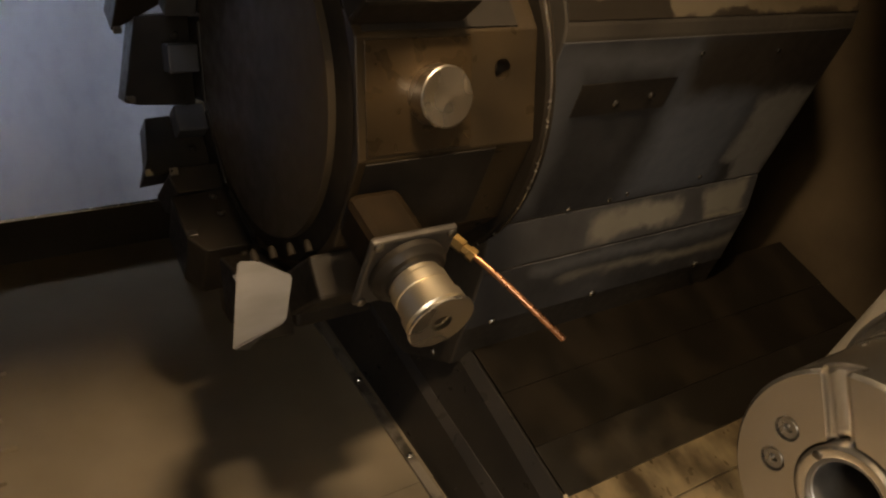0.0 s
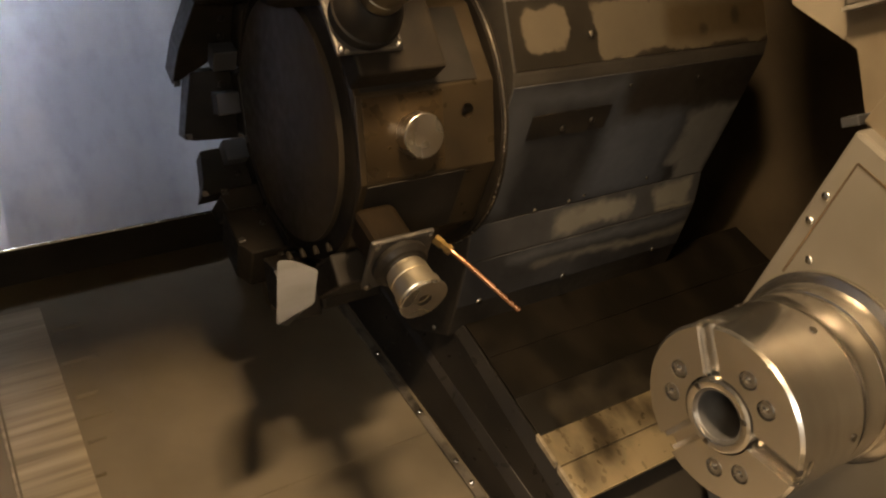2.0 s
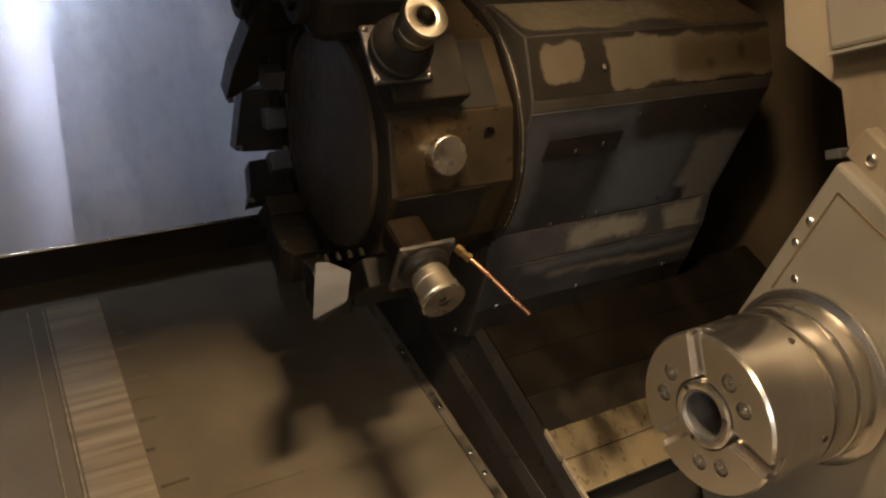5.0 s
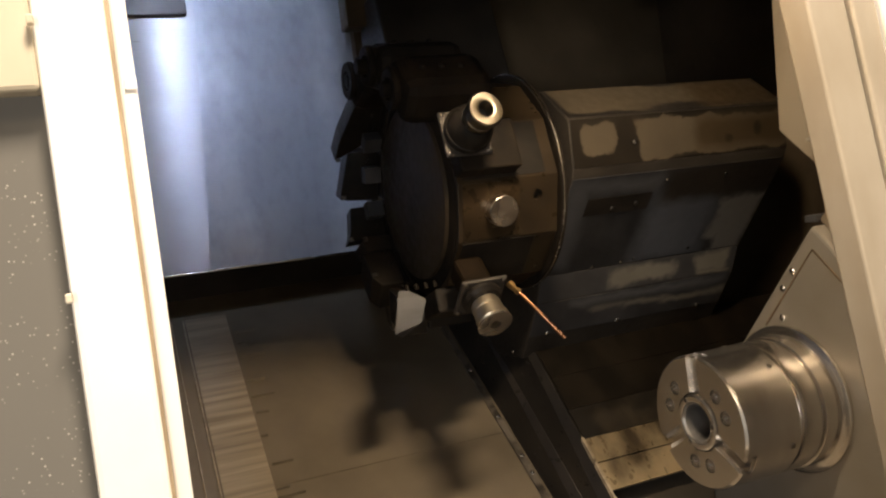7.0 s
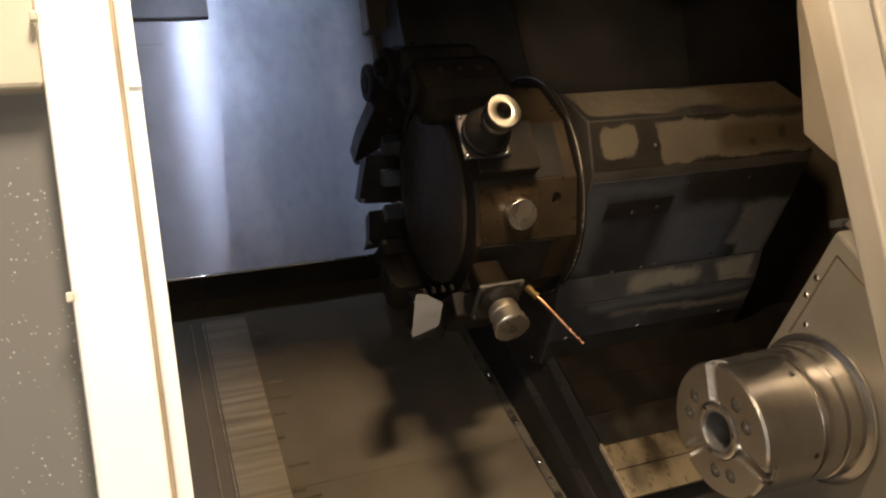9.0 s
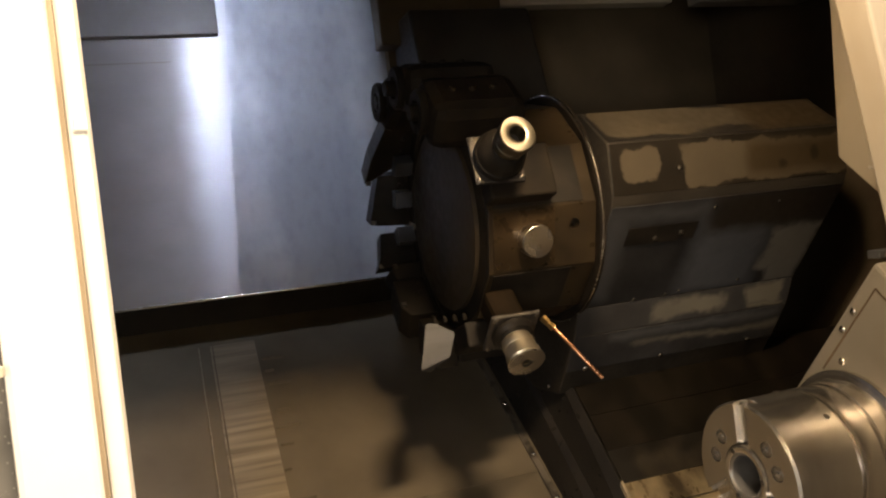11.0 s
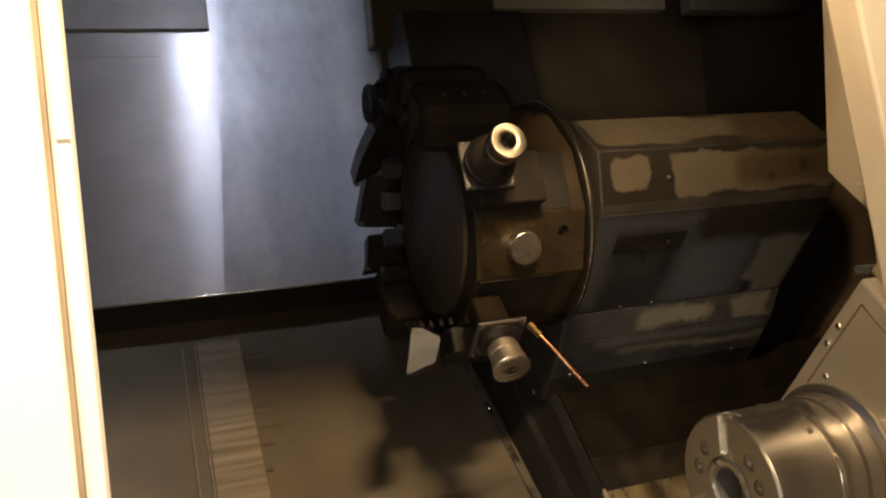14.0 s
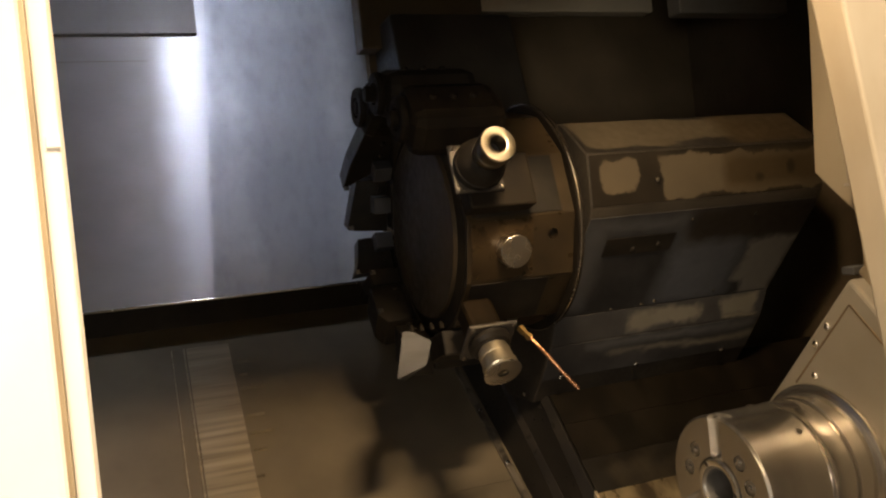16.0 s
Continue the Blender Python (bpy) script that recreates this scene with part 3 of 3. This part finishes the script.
for a in (90, 210, 330):
    bm = B()
    o = [(0.015, 0.0465), (0.006, 0.0465)]
    for k in range(22):
        o += [(0.0062, 0.0475 + k * 0.0024), (0.0045, 0.0483 + k * 0.0024), (0.0045, 0.0489 + k * 0.0024), (0.0062, 0.0497 + k * 0.0024)]
    o += [(0.015, 0.1015)]
    for z0, z1 in ((-0.0118, -0.0058), (0.0058, 0.0118)):
        f0 = [bm.verts.new((x, y, z0)) for x, y in o]
        f1 = [bm.verts.new((x, y, z1)) for x, y in o]
        bm.faces.new(f0)
        bm.faces.new(f1[::-1])
        for k in range(len(o)):
            j = (k + 1) % len(o)
            bm.faces.new((f0[k], f1[k], f1[j], f0[j]))
    box(bm, 0.0151, 0.0205, 0.0465, 0.1015, -0.0118, 0.0118)
    bmesh.ops.recalc_face_normals(bm, faces=bm.faces[:])
    part("master_jaw", bm, M_CHUCK, chuck, "serrated steel master jaw with open slot", False, Matrix.Rotation(radians(a), 4, "X"))
bm = tube_ring(B(), [(-0.003, 0.0335), (-0.004, 0.0355), (-0.004, 0.0405), (-0.0015, 0.0438), (0.020, 0.0438), (0.020, 0.0335)], 64)
part("bore_sleeve", bm, M_CHUCK, chuck, "steel sleeve around the open bore", True)
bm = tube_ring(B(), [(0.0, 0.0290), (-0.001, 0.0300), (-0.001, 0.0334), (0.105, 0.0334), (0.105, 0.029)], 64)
part("bore_lining", bm, M_CHUCK_DARK, chuck, "bore lining, darkened for the shade inside", True)
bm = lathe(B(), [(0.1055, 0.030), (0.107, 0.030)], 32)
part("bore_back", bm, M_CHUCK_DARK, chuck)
for a in (60, 180, 300):
    part("sleeve_screw", screw_mesh(0.004, 0.002), M_SCREW, chuck, "", True, Matrix.Translation((-0.004, 0.0375 * math.cos(radians(a)), 0.0375 * math.sin(radians(a)))) @ Matrix.Rotation(radians(-90), 4, "Y"))
bm = lathe(B(), [(0.1075, 0.098), (0.112, 0.098), (0.1125, 0.1035), (0.118, 0.1055), (0.146, 0.1055), (0.149, 0.102), (0.152, 0.102)], 96)
part("adapter_ring", bm, M_CHUCK, chuck, "", True)
bm = lathe(B(), [(0.1525, 0.1035), (0.154, 0.107), (0.182, 0.1085), (0.1835, 0.113), (0.185, 0.1195), (0.1865, 0.1215), (0.1925, 0.1215), (0.1935, 0.120)], 96)
part("spindle_flange", bm, M_CHUCK, chuck, "", True)
for a in (75, 130, 200, 290):
    bm = lathe(B(), [(0, 0.0045), (0.002, 0.0045)], 16, ALONG_Z)
    part("side_plug", bm, M_SCREW, chuck, "", True, Matrix.Rotation(radians(a - 90), 4, "X") @ Matrix.Translation((0.090, 0, 0.1043)))

# ---- turret carriage ----
P = [(0.68, 1.575), (0.601, 1.511), (0.604, 1.42), (0.612, 1.405), (0.772, 1.228), (0.80, 1.172), (0.858, 1.098), (0.90, 1.05), (1.25, 1.05), (1.25, 1.60), (0.95, 1.60)]
carriage = thing("turret_carriage", pose(0, 0, 0), "dark oily carriage housing with paint worn to cream", "carriage")
bm = B()
prism(bm, P, 0.548, 1.045, 0.003)
part("housing", bm, M_DARK, carriage)


def face_plate(name, a, b, x0, x1, mat, label="", t=0.0012, inset=0.0015):
    """A thin coat plate on a face of the housing from profile point a up to b; its own x runs along, its y up the face."""
    d = Vector((0, b[0] - a[0], b[1] - a[1]))
    length = d.length
    d.normalize()
    nrm = Vector((1, 0, 0)).cross(d)
    if nrm.y > 0:
        nrm = -nrm
    m = Matrix(((1, d.x, nrm.x, x0), (0, d.y, nrm.y, a[0]), (0, d.z, nrm.z, a[1]), (0, 0, 0, 1)))
    bm = box(B(), inset, x1 - x0 - inset, inset, length - inset, -0.001, t, 0.001)
    if m.to_3x3().determinant() < 0:
        bmesh.ops.reverse_faces(bm, faces=bm.faces)
    return part(name, bm, mat, carriage, label, False, m)


# GREY paints a daylight cast; lower coats are lighter for missing fill light
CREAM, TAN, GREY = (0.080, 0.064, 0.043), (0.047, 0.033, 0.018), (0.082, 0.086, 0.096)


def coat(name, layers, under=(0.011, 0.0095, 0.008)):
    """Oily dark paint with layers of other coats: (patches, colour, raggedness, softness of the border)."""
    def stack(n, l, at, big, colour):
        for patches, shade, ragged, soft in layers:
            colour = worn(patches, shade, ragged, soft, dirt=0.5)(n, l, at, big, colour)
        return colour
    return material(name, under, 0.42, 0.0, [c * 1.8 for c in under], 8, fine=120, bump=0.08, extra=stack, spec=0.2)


face_plate("upper_face", P[1], P[0], 0.548, 1.045, coat("coat_upper", [([(0.10, 0.070, 0.090, 0.058), (0.33, 0.060, 0.16, 0.034)], (0.066, 0.053, 0.036), 0.03, 0.003), ([(0.40, 0.05, 0.09, 0.05)], TAN, 0.03, 0.02)]), "dark paint worn to cream along the top")
face_plate("front_face", P[2], P[1], 0.548, 1.045, coat("coat_front", [([(0.059, 0.052, 0.036, 0.026), (0.33, 0.042, 0.188, 0.036)], CREAM, 0.028, 0.002), ([(0.40, 0.044, 0.125, 0.030)], TAN, 0.012, 0.012), ([(0.352, 0.030, 0.011, 0.008), (0.425, 0.046, 0.008, 0.016)], (0.020, 0.015, 0.009), 0.010, 0.003)], (0.0095, 0.0075, 0.0055)), "dark paint with large cream worn patches")
face_plate("lower_face", P[4], P[3], 0.548, 1.045, coat("coat_lower", [([(0.29, 0.09, 0.085, 0.095)], GREY, 0.03, 0.022), ([(0.10, 0.215, 0.11, 0.012), (0.02, 0.12, 0.025, 0.10)], (0.08, 0.08, 0.082), 0.02, 0.02), ([(0.455, 0.020, 0.040, 0.055), (0.440, 0.095, 0.055, 0.055)], (0.165, 0.156, 0.140), 0.036, 0.008), ([(0.36, 0.195, 0.14, 0.040)], (0.030, 0.024, 0.018), 0.02, 0.015)], (0.016, 0.0155, 0.0155)), "dark paint with worn patches and a soft grey daylight cast")
face_plate("skirt_upper", P[5], P[4], 0.548, 1.045, coat("coat_skirt_upper", [([(0.25, 0.030, 0.085, 0.018), (0.43, 0.034, 0.045, 0.026)], (0.165, 0.150, 0.122), 0.030, 0.007), ([(0.44, 0.006, 0.05, 0.003)], (0.18, 0.16, 0.12), 0.02, 0.003)], (0.028, 0.027, 0.027)), "dark skirt plate with flaking cream paint")
face_plate("skirt_face", P[6], P[5], 0.548, 1.045, coat("coat_skirt", [([(0.41, 0.042, 0.09, 0.009), (0.28, 0.048, 0.06, 0.006), (0.18, 0.052, 0.045, 0.003)], (0.165, 0.148, 0.118), 0.022, 0.007), ([(0.28, 0.078, 0.20, 0.006)], (0.12, 0.12, 0.12), 0.02, 0.012)], (0.025, 0.024, 0.024)), "dark skirt plate with worn streaks")


def on_face(a, b, u, v, w=0.003):
    """A pose on the face from profile point a to b: u along x, v up the face, w proud of it; z outwards."""
    d = Vector((0, b[0] - a[0], b[1] - a[1])).normalized()
    x = Vector((1, 0, 0))
    n = x.cross(d)
    if n.y > 0:
        n = -n
        x = -x
    p = Vector((0.548 + u, a[0], a[1])) + d * v + n * w
    return Matrix(((x.x, d.x, n.x, p.x), (x.y, d.y, n.y, p.y), (x.z, d.z, n.z, p.z), (0, 0, 0, 1)))


# flat black plate stands in for the shade of a sunken slot
part("slot_shade", box(B(), -0.072, 0.072, -0.020, 0.020, 0.0, 0.0008), M_HOLDER, carriage, "black plate for the shade in a slot", False, on_face(P[4], P[3], 0.122, 0.167, 0.0014))
for u, v in ((0.11, 0.160), (0.162, 0.166)):
    part("slot_bolt", screw_mesh(0.0048, 0.003), M_SCREW, carriage, "", True, on_face(P[4], P[3], u, v, 0.003))
for u, v in ((0.216, 0.215), (0.214, 0.012), (0.185, 0.008), (0.117, 0.006), (0.35, 0.018), (0.358, 0.212)):
    part("bolt", screw_mesh(0.0034, 0.002), M_BRIGHT, carriage, "", True, on_face(P[4], P[3], u, v, 0.0016))
for u in (0.041, 0.214, 0.428):
    part("bolt", screw_mesh(0.0055, 0.004), M_BRIGHT, carriage, "", True, on_face(P[6], P[5], u, 0.008))
part("bolt", screw_mesh(0.0045, 0.004), M_BRIGHT, carriage, "", True, on_face(P[2], P[1], 0.132, 0.040))
column = solid("carriage_column", prism(B(), [(1.04, 1.33), (1.26, 1.33), (1.26, 1.9), (1.12, 1.9), (1.04, 1.62)], 0.40, 0.69, 0.006), M_DARK, "dark painted column carrying the turret housing", "column")

# ---- turret ----
TX, TY, TZ, TR = 0.332, 0.827, 1.42, 0.2038
turret = thing("tool_turret", pose(TX, TY, TZ), "twelve sided steel tool turret, oil stained, with round end cap", "turret")
bm = B()
prism(bm, [(TR * math.cos(radians(30 * k)), TR * math.sin(radians(30 * k))) for k in range(12)], 0.0, 0.196, 0.0015)
disc = part("turret_disc", bm, M_TURRET, turret)
bm = lathe(B(), [(-0.0035, 0.185), (-0.0005, 0.192)], 72)
part("end_ring", bm, M_OXIDE, turret, "", True)
bm = lathe(B(), [(-0.012, 0.1605), (-0.0105, 0.1655), (-0.0037, 0.1665)], 96)
part("end_cap", bm, M_CAP, turret, "brown oily round end cap", True)
bm = tube_ring(B(), [(0.1965, 0.16), (0.1965, 0.211), (0.199, 0.2145), (0.206, 0.2145), (0.206, 0.16)], 96)
part("back_ring", bm, M_OXIDE, turret, "", True)
# separate bright ring draws the edge highlight of the back ring
bm = tube_ring(B(), [(0.1985, 0.2140), (0.1985, 0.2156), (0.2006, 0.2160), (0.2006, 0.2147)], 96)
part("ring_highlight", bm, M_BRIGHT, turret, "bright ring drawn for the edge highlight", True)
bm = lathe(B(), [(0.2065, 0.185), (0.216, 0.185)], 64)
part("neck", bm, M_DARK, turret, "", True)


def station(angle):
    """The frame of a tool station: x along the turret's axis, z outwards from its flat."""
    r = Vector((0, math.cos(radians(angle)), math.sin(radians(angle))))
    x = Vector((1, 0, 0))
    y = r.cross(x)
    return Matrix(((x.x, y.x, r.x, TX), (x.y, y.y, r.y, TY), (x.z, y.z, r.z, TZ), (0, 0, 0, 1))) @ Matrix.Translation((0, 0, TR * math.cos(radians(15))))


rel = Matrix.Translation((-TX, -TY, -TZ))
for a in (195,):
    m = rel @ station(a)
    bm = lathe(B(), [(-0.002, 0.0275), (0.021, 0.0275), (0.0225, 0.026)], 48, ALONG_Z)
    part("cover_plug", bm, M_TURNED, turret, "turned bright steel plug", True, m @ Matrix.Translation((0.078, 0, 0)))
    part("station_pad", box(B(), 0.008, 0.118, -0.0495, 0.0495, 0.0002, 0.0018, 0.0006), M_PAD, turret, "brown stained machined pad", False, m)
    for side, reach in ((165, 0.172), (225, 0.150)):
        part("station_pad", box(B(), 0.008, reach, -0.0495, 0.0495, 0.0002, 0.0018, 0.0006), M_HOLDER, turret, "blackened machined pad", False, rel @ station(side))
    c = lathe(B(), [(-0.02, 0.0095), (0.01, 0.0095)], 32, ALONG_Z)
    bmesh.ops.transform(c, matrix=m @ Matrix.Translation((0.155, 0.018, 0)), verts=c.verts)
    bpy.context.view_layer.update()
    carve(disc, [c])


def live_holder(angle, plugged, x, y):
    ob = thing("live_tool_holder", station(angle), "driven tool holder with bright collet nut" + (", plugged" if plugged else ", open collet"), "tool holder", "driven tool holders")
    foot = 0.073 if plugged else 0.040
    bm = box(B(), x - 0.026, x + 0.028, -0.028, 0.021, 0.0022, foot, 0.009) if plugged else box(B(), -0.005, 0.110, -0.045, 0.045, 0.0022, 0.040, 0.004)
    part("block", bm, M_BLOCK_SHADE if plugged else M_OXIDE, ob)
    bm = box(B(), x - 0.042, x + 0.042, y - 0.040, y + 0.040, foot + 0.0005, foot + 0.008, 0.003)
    part("flange", bm, M_TURRET_DARK, ob)
    hole = 0.0085 if plugged else 0.0125
    up = ALONG_Z
    if plugged:
        bm = lathe(B(), [(0.0815, 0.036), (0.088, 0.036), (0.091, 0.033), (0.094, 0.031), (0.0955, 0.027), (0.0973, 0.0255)], 48, up)
    else:
        bm = lathe(B(), [(0.0485, 0.0395), (0.055, 0.0395), (0.057, 0.0415), (0.064, 0.0415), (0.066, 0.0395), (0.080, 0.037), (0.091, 0.031), (0.097, 0.026)], 48, up)
    part("sleeve", bm, M_HOLDER, ob, "", True, Matrix.Translation((x, y, 0)))
    bm = tube_ring(B(), [(0.0975, hole), (0.0975, 0.0245), (0.102, 0.0245), (0.104, 0.0262), (0.113, 0.0262), (0.114, 0.0252), (0.1155, 0.0262), (0.127, 0.0265), (0.1275, 0.0285), (0.1375, 0.0290), (0.1405, 0.0270), (0.1412, hole + 0.0045), (0.1405, hole + 0.001), (0.1400, hole)], 48, up)
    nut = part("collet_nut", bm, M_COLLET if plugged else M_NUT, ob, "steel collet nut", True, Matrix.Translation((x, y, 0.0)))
    bm = lathe(B(), [(0.128, hole - 0.0001), (0.129, hole - 0.0001)] if plugged else [(0.112, hole - 0.0001), (0.113, hole - 0.0001)], 32, up)
    if plugged:
        part("washer", tube_ring(B(), [(0.1414, 0.0095), (0.1414, 0.0295), (0.1425, 0.0308), (0.1445, 0.0308), (0.1452, 0.0298), (0.1452, 0.0095)], 48, up), M_TURNED, nut, "plain grey steel washer", True)
    part("collet_bore", bm, M_BORE_SHADE, nut, "black disc standing in for the shade in the bore", True)
    for sx in (x - 0.036, x + 0.036):
        for sy in (y - 0.034, y + 0.034):
            part("flange_screw", screw_mesh(0.0045, 0.003), M_SCREW, ob, "", True, Matrix.Translation((sx, sy, foot + 0.008)))
    return ob


live_holder(165, False, 0.014, 0.019)
live_holder(225, True, 0.020, 0.0)


def brass_elbow():
    ob = thing("coolant_fitting", station(345), "small dull brass coolant fitting with a thin bent pipe", "fitting")
    part("nut", lathe(B(), [(0.0, 0.008), (0.012, 0.008), (0.0125, 0.006), (0.018, 0.006)], 6, ALONG_Z), M_BRASS, ob, "", False, Matrix.Translation((-0.028, 0.051, 0.016)) @ Matrix.Rotation(radians(-90), 4, "X"))
    pipe("pipe", [(-0.028, 0.068, 0.016), (-0.029, 0.078, 0.016), (-0.036, 0.096, 0.018), (-0.048, 0.112, 0.022)], 0.0022, M_SLEEVE, ob)
    return ob


def pipe(name, pts, r, mat, parent, label=""):
    cu = bpy.data.curves.new(name, "CURVE")
    cu.dimensions, cu.bevel_depth, cu.bevel_resolution, cu.use_fill_caps = "3D", r, 4, True
    sp = cu.splines.new("BEZIER")
    sp.bezier_points.add(len(pts) - 1)
    for bp, p in zip(sp.bezier_points, pts):
        bp.co, bp.handle_left_type, bp.handle_right_type = p, "AUTO", "AUTO"
    cu.materials.append(mat)
    tmp = new(name, cu)
    bpy.context.view_layer.update()
    me = bpy.data.meshes.new_from_object(tmp.evaluated_get(bpy.context.evaluated_depsgraph_get()))
    bpy.data.objects.remove(tmp)
    for f in me.polygons:
        f.use_smooth = True
    ob = new(name, me)
    ob.parent = parent
    return tagged(ob, label) if label else ob


brass_elbow()
nozzle = thing("coolant_pipe", pose(0, 0, 0), "bent copper coolant pipe with brass nut", "coolant pipe")
pipe("copper_tube", [(0.425, 0.640, 1.225), (0.440, 0.622, 1.200), (0.457, 0.607, 1.172), (0.484, 0.592, 1.132)], 0.0032, M_COPPER, nozzle)
bm = lathe(B(), [(0, 0.007), (0.012, 0.007), (0.0125, 0.0055), (0.018, 0.0055), (0.0185, 0.007), (0.026, 0.007)], 6)
part("brass_nut", bm, M_BRASS, nozzle, "", False, look((0.417, 0.650, 1.237), (0.440, 0.622, 1.200)) @ Matrix.Rotation(radians(90), 4, "Y"))


def turning_holder(angle, ground, blades):
    """A block on a flat with wide clamped shanks beside the disc; blades are outlines of (along the axis, along the flat)."""
    ob = thing("turning_tool_holder", station(angle), "black turning tool holder with wide shank and ground end", "tool holder", "turning tool holders")
    part("block", box(B(), -0.003, 0.090, -0.050, 0.050, 0.0005, 0.066, 0.005), M_HOLDER, ob)
    if ground > -0.045:
        part("ground_end", box(B(), -0.040, -0.0035, ground - 0.017, ground + 0.017, 0.001, 0.028, 0.002), M_GROUND, ob, "bright ground end face")
    for k, blade in enumerate(blades):
        bm = B()
        low, high = (0.0285 if ground > -0.045 and k == 0 else 0.002), 0.074 + 0.012 * k
        f0 = [bm.verts.new((x, y, low)) for x, y in blade]
        f1 = [bm.verts.new((x * 0.97 - 0.0001, y, high)) for x, y in blade]
        bm.faces.new(f0)
        bm.faces.new(f1[::-1])
        for i in range(len(blade)):
            j = (i + 1) % len(blade)
            bm.faces.new((f0[i], f1[i], f1[j], f0[j]))
        bmesh.ops.recalc_face_normals(bm, faces=bm.faces[:])
        bmesh.ops.bevel(bm, geom=bm.edges[:], offset=0.0015, segments=1, affect="EDGES")
        part("shank", bm, M_HOLDER, ob)
        tip = min(blade)
        part("insert", box(B(), tip[0] + 0.002, tip[0] + 0.012, tip[1] - 0.008, tip[1] + 0.001, low - 0.004, low - 0.0003, 0.001), M_SCREW, ob, "dark carbide insert")
    for y in (-0.030, 0.0):
        part("clamp_screw", screw_mesh(0.005, 0.004), M_HOLDER, ob, "", True, Matrix.Translation((-0.022, y + ground * 0.2, 0.0282 if ground > -0.045 else 0.0018)) @ Matrix.Rotation(radians(180), 4, "X"))
    return ob


for a, ground, blades in ((45, 0.035, [[(-0.0035, -0.05), (-0.062, -0.05), (-0.085, 0.03), (-0.093, 0.088), (-0.075, 0.078), (-0.0035, 0.03)]]),
                          (15, -0.005, [[(-0.0035, -0.056), (-0.068, -0.054), (-0.082, 0.010), (-0.090, 0.046), (-0.074, 0.050), (-0.0035, 0.055)]]),
                          (345, -0.040, [[(-0.0035, -0.056), (-0.070, -0.054), (-0.078, -0.004), (-0.088, 0.020), (-0.060, 0.018), (-0.0035, 0.020)], [(-0.0035, 0.021), (-0.056, 0.021), (-0.066, 0.030), (-0.060, 0.054), (-0.0035, 0.055)]]),
                          (315, -0.050, [[(-0.0035, -0.052), (-0.070, -0.050), (-0.072, 0.020), (-0.058, 0.045), (-0.0035, 0.045)]]),
                          (285, -0.050, [[(-0.0035, -0.045), (-0.050, -0.045), (-0.055, 0.040), (-0.0035, 0.045)]])):
    turning_holder(a, ground, blades)


def boring_holder(angle, bar, label):
    ob = thing("boring_bar_holder", station(angle), label, "tool holder", "boring bar holders")
    bm = box(B(), -0.080, 0.085, -0.053, 0.053, 0.0005, 0.085, 0.022)
    part("block", bm, M_OXIDE, ob)
    bm = tube_ring(B(), [(-0.092, 0.020), (-0.092, 0.034), (-0.088, 0.037), (-0.0805, 0.037), (-0.0805, 0.020)], 40)
    part("collar", bm, M_OXIDE, ob, "", True, Matrix.Translation((0, 0, 0.046)))
    bm = lathe(B(), [(-0.093 - bar * 0.5, 0.012), (-0.091 - bar * 0.5, 0.014), (-0.0805, 0.014)], 32)
    part("bar", bm, M_OXIDE, ob, "", True, Matrix.Translation((0, 0, 0.046)))
    for sx in (-0.035, 0.0, 0.035):
        part("set_screw", screw_mesh(0.006, 0.006), M_OXIDE, ob, "", True, Matrix.Translation((sx, 0, 0.085)))
    return ob


boring_holder(135, 0.02, "black boring bar holder with round collar")
boring_holder(105, 0.03, "black boring bar holder with short bar")
boring_holder(75, 0.0, "black boring bar holder with empty collar")

block = thing("facing_tool_block", station(255), "tool block with a bright ground angled end face", "tool holder")
part("block", box(B(), -0.022, 0.09, -0.046, 0.040, 0.0005, 0.045, 0.004), M_HOLDER, block)
bm = B()
o = [(-0.089, -0.008), (-0.070, -0.005), (-0.040, 0.015), (-0.058, 0.056), (-0.113, 0.070)]
f0 = [bm.verts.new((x + (0.034 if x < -0.07 else 0.0), -0.03, z)) for x, z in o]
f1 = [bm.verts.new((x, 0.036, z)) for x, z in o]
bm.faces.new(f0[::-1])
bm.faces.new(f1)
for i in range(5):
    j = (i + 1) % 5
    bm.faces.new((f0[i], f0[j], f1[j], f1[i]))
bmesh.ops.recalc_face_normals(bm, faces=bm.faces[:])
bmesh.ops.bevel(bm, geom=bm.edges[:], offset=0.002, segments=2, affect="EDGES")
part("ground_wedge", bm, M_GROUND, block, "bright ground steel wedge")
for k in range(4):
    part("set_screw", screw_mesh(0.004, 0.012), M_OXIDE, block, "", True, Matrix.Translation((-0.07 + 0.018 * k, 0.030, -0.005)) @ Matrix.Rotation(radians(180), 4, "X"))

part("bolt", screw_mesh(0.0045, 0.004), M_BRIGHT, guard, "", True, Matrix.Translation((0.556, 0.883, 1.083)) @ Matrix.Rotation(radians(-80), 4, "Y"))
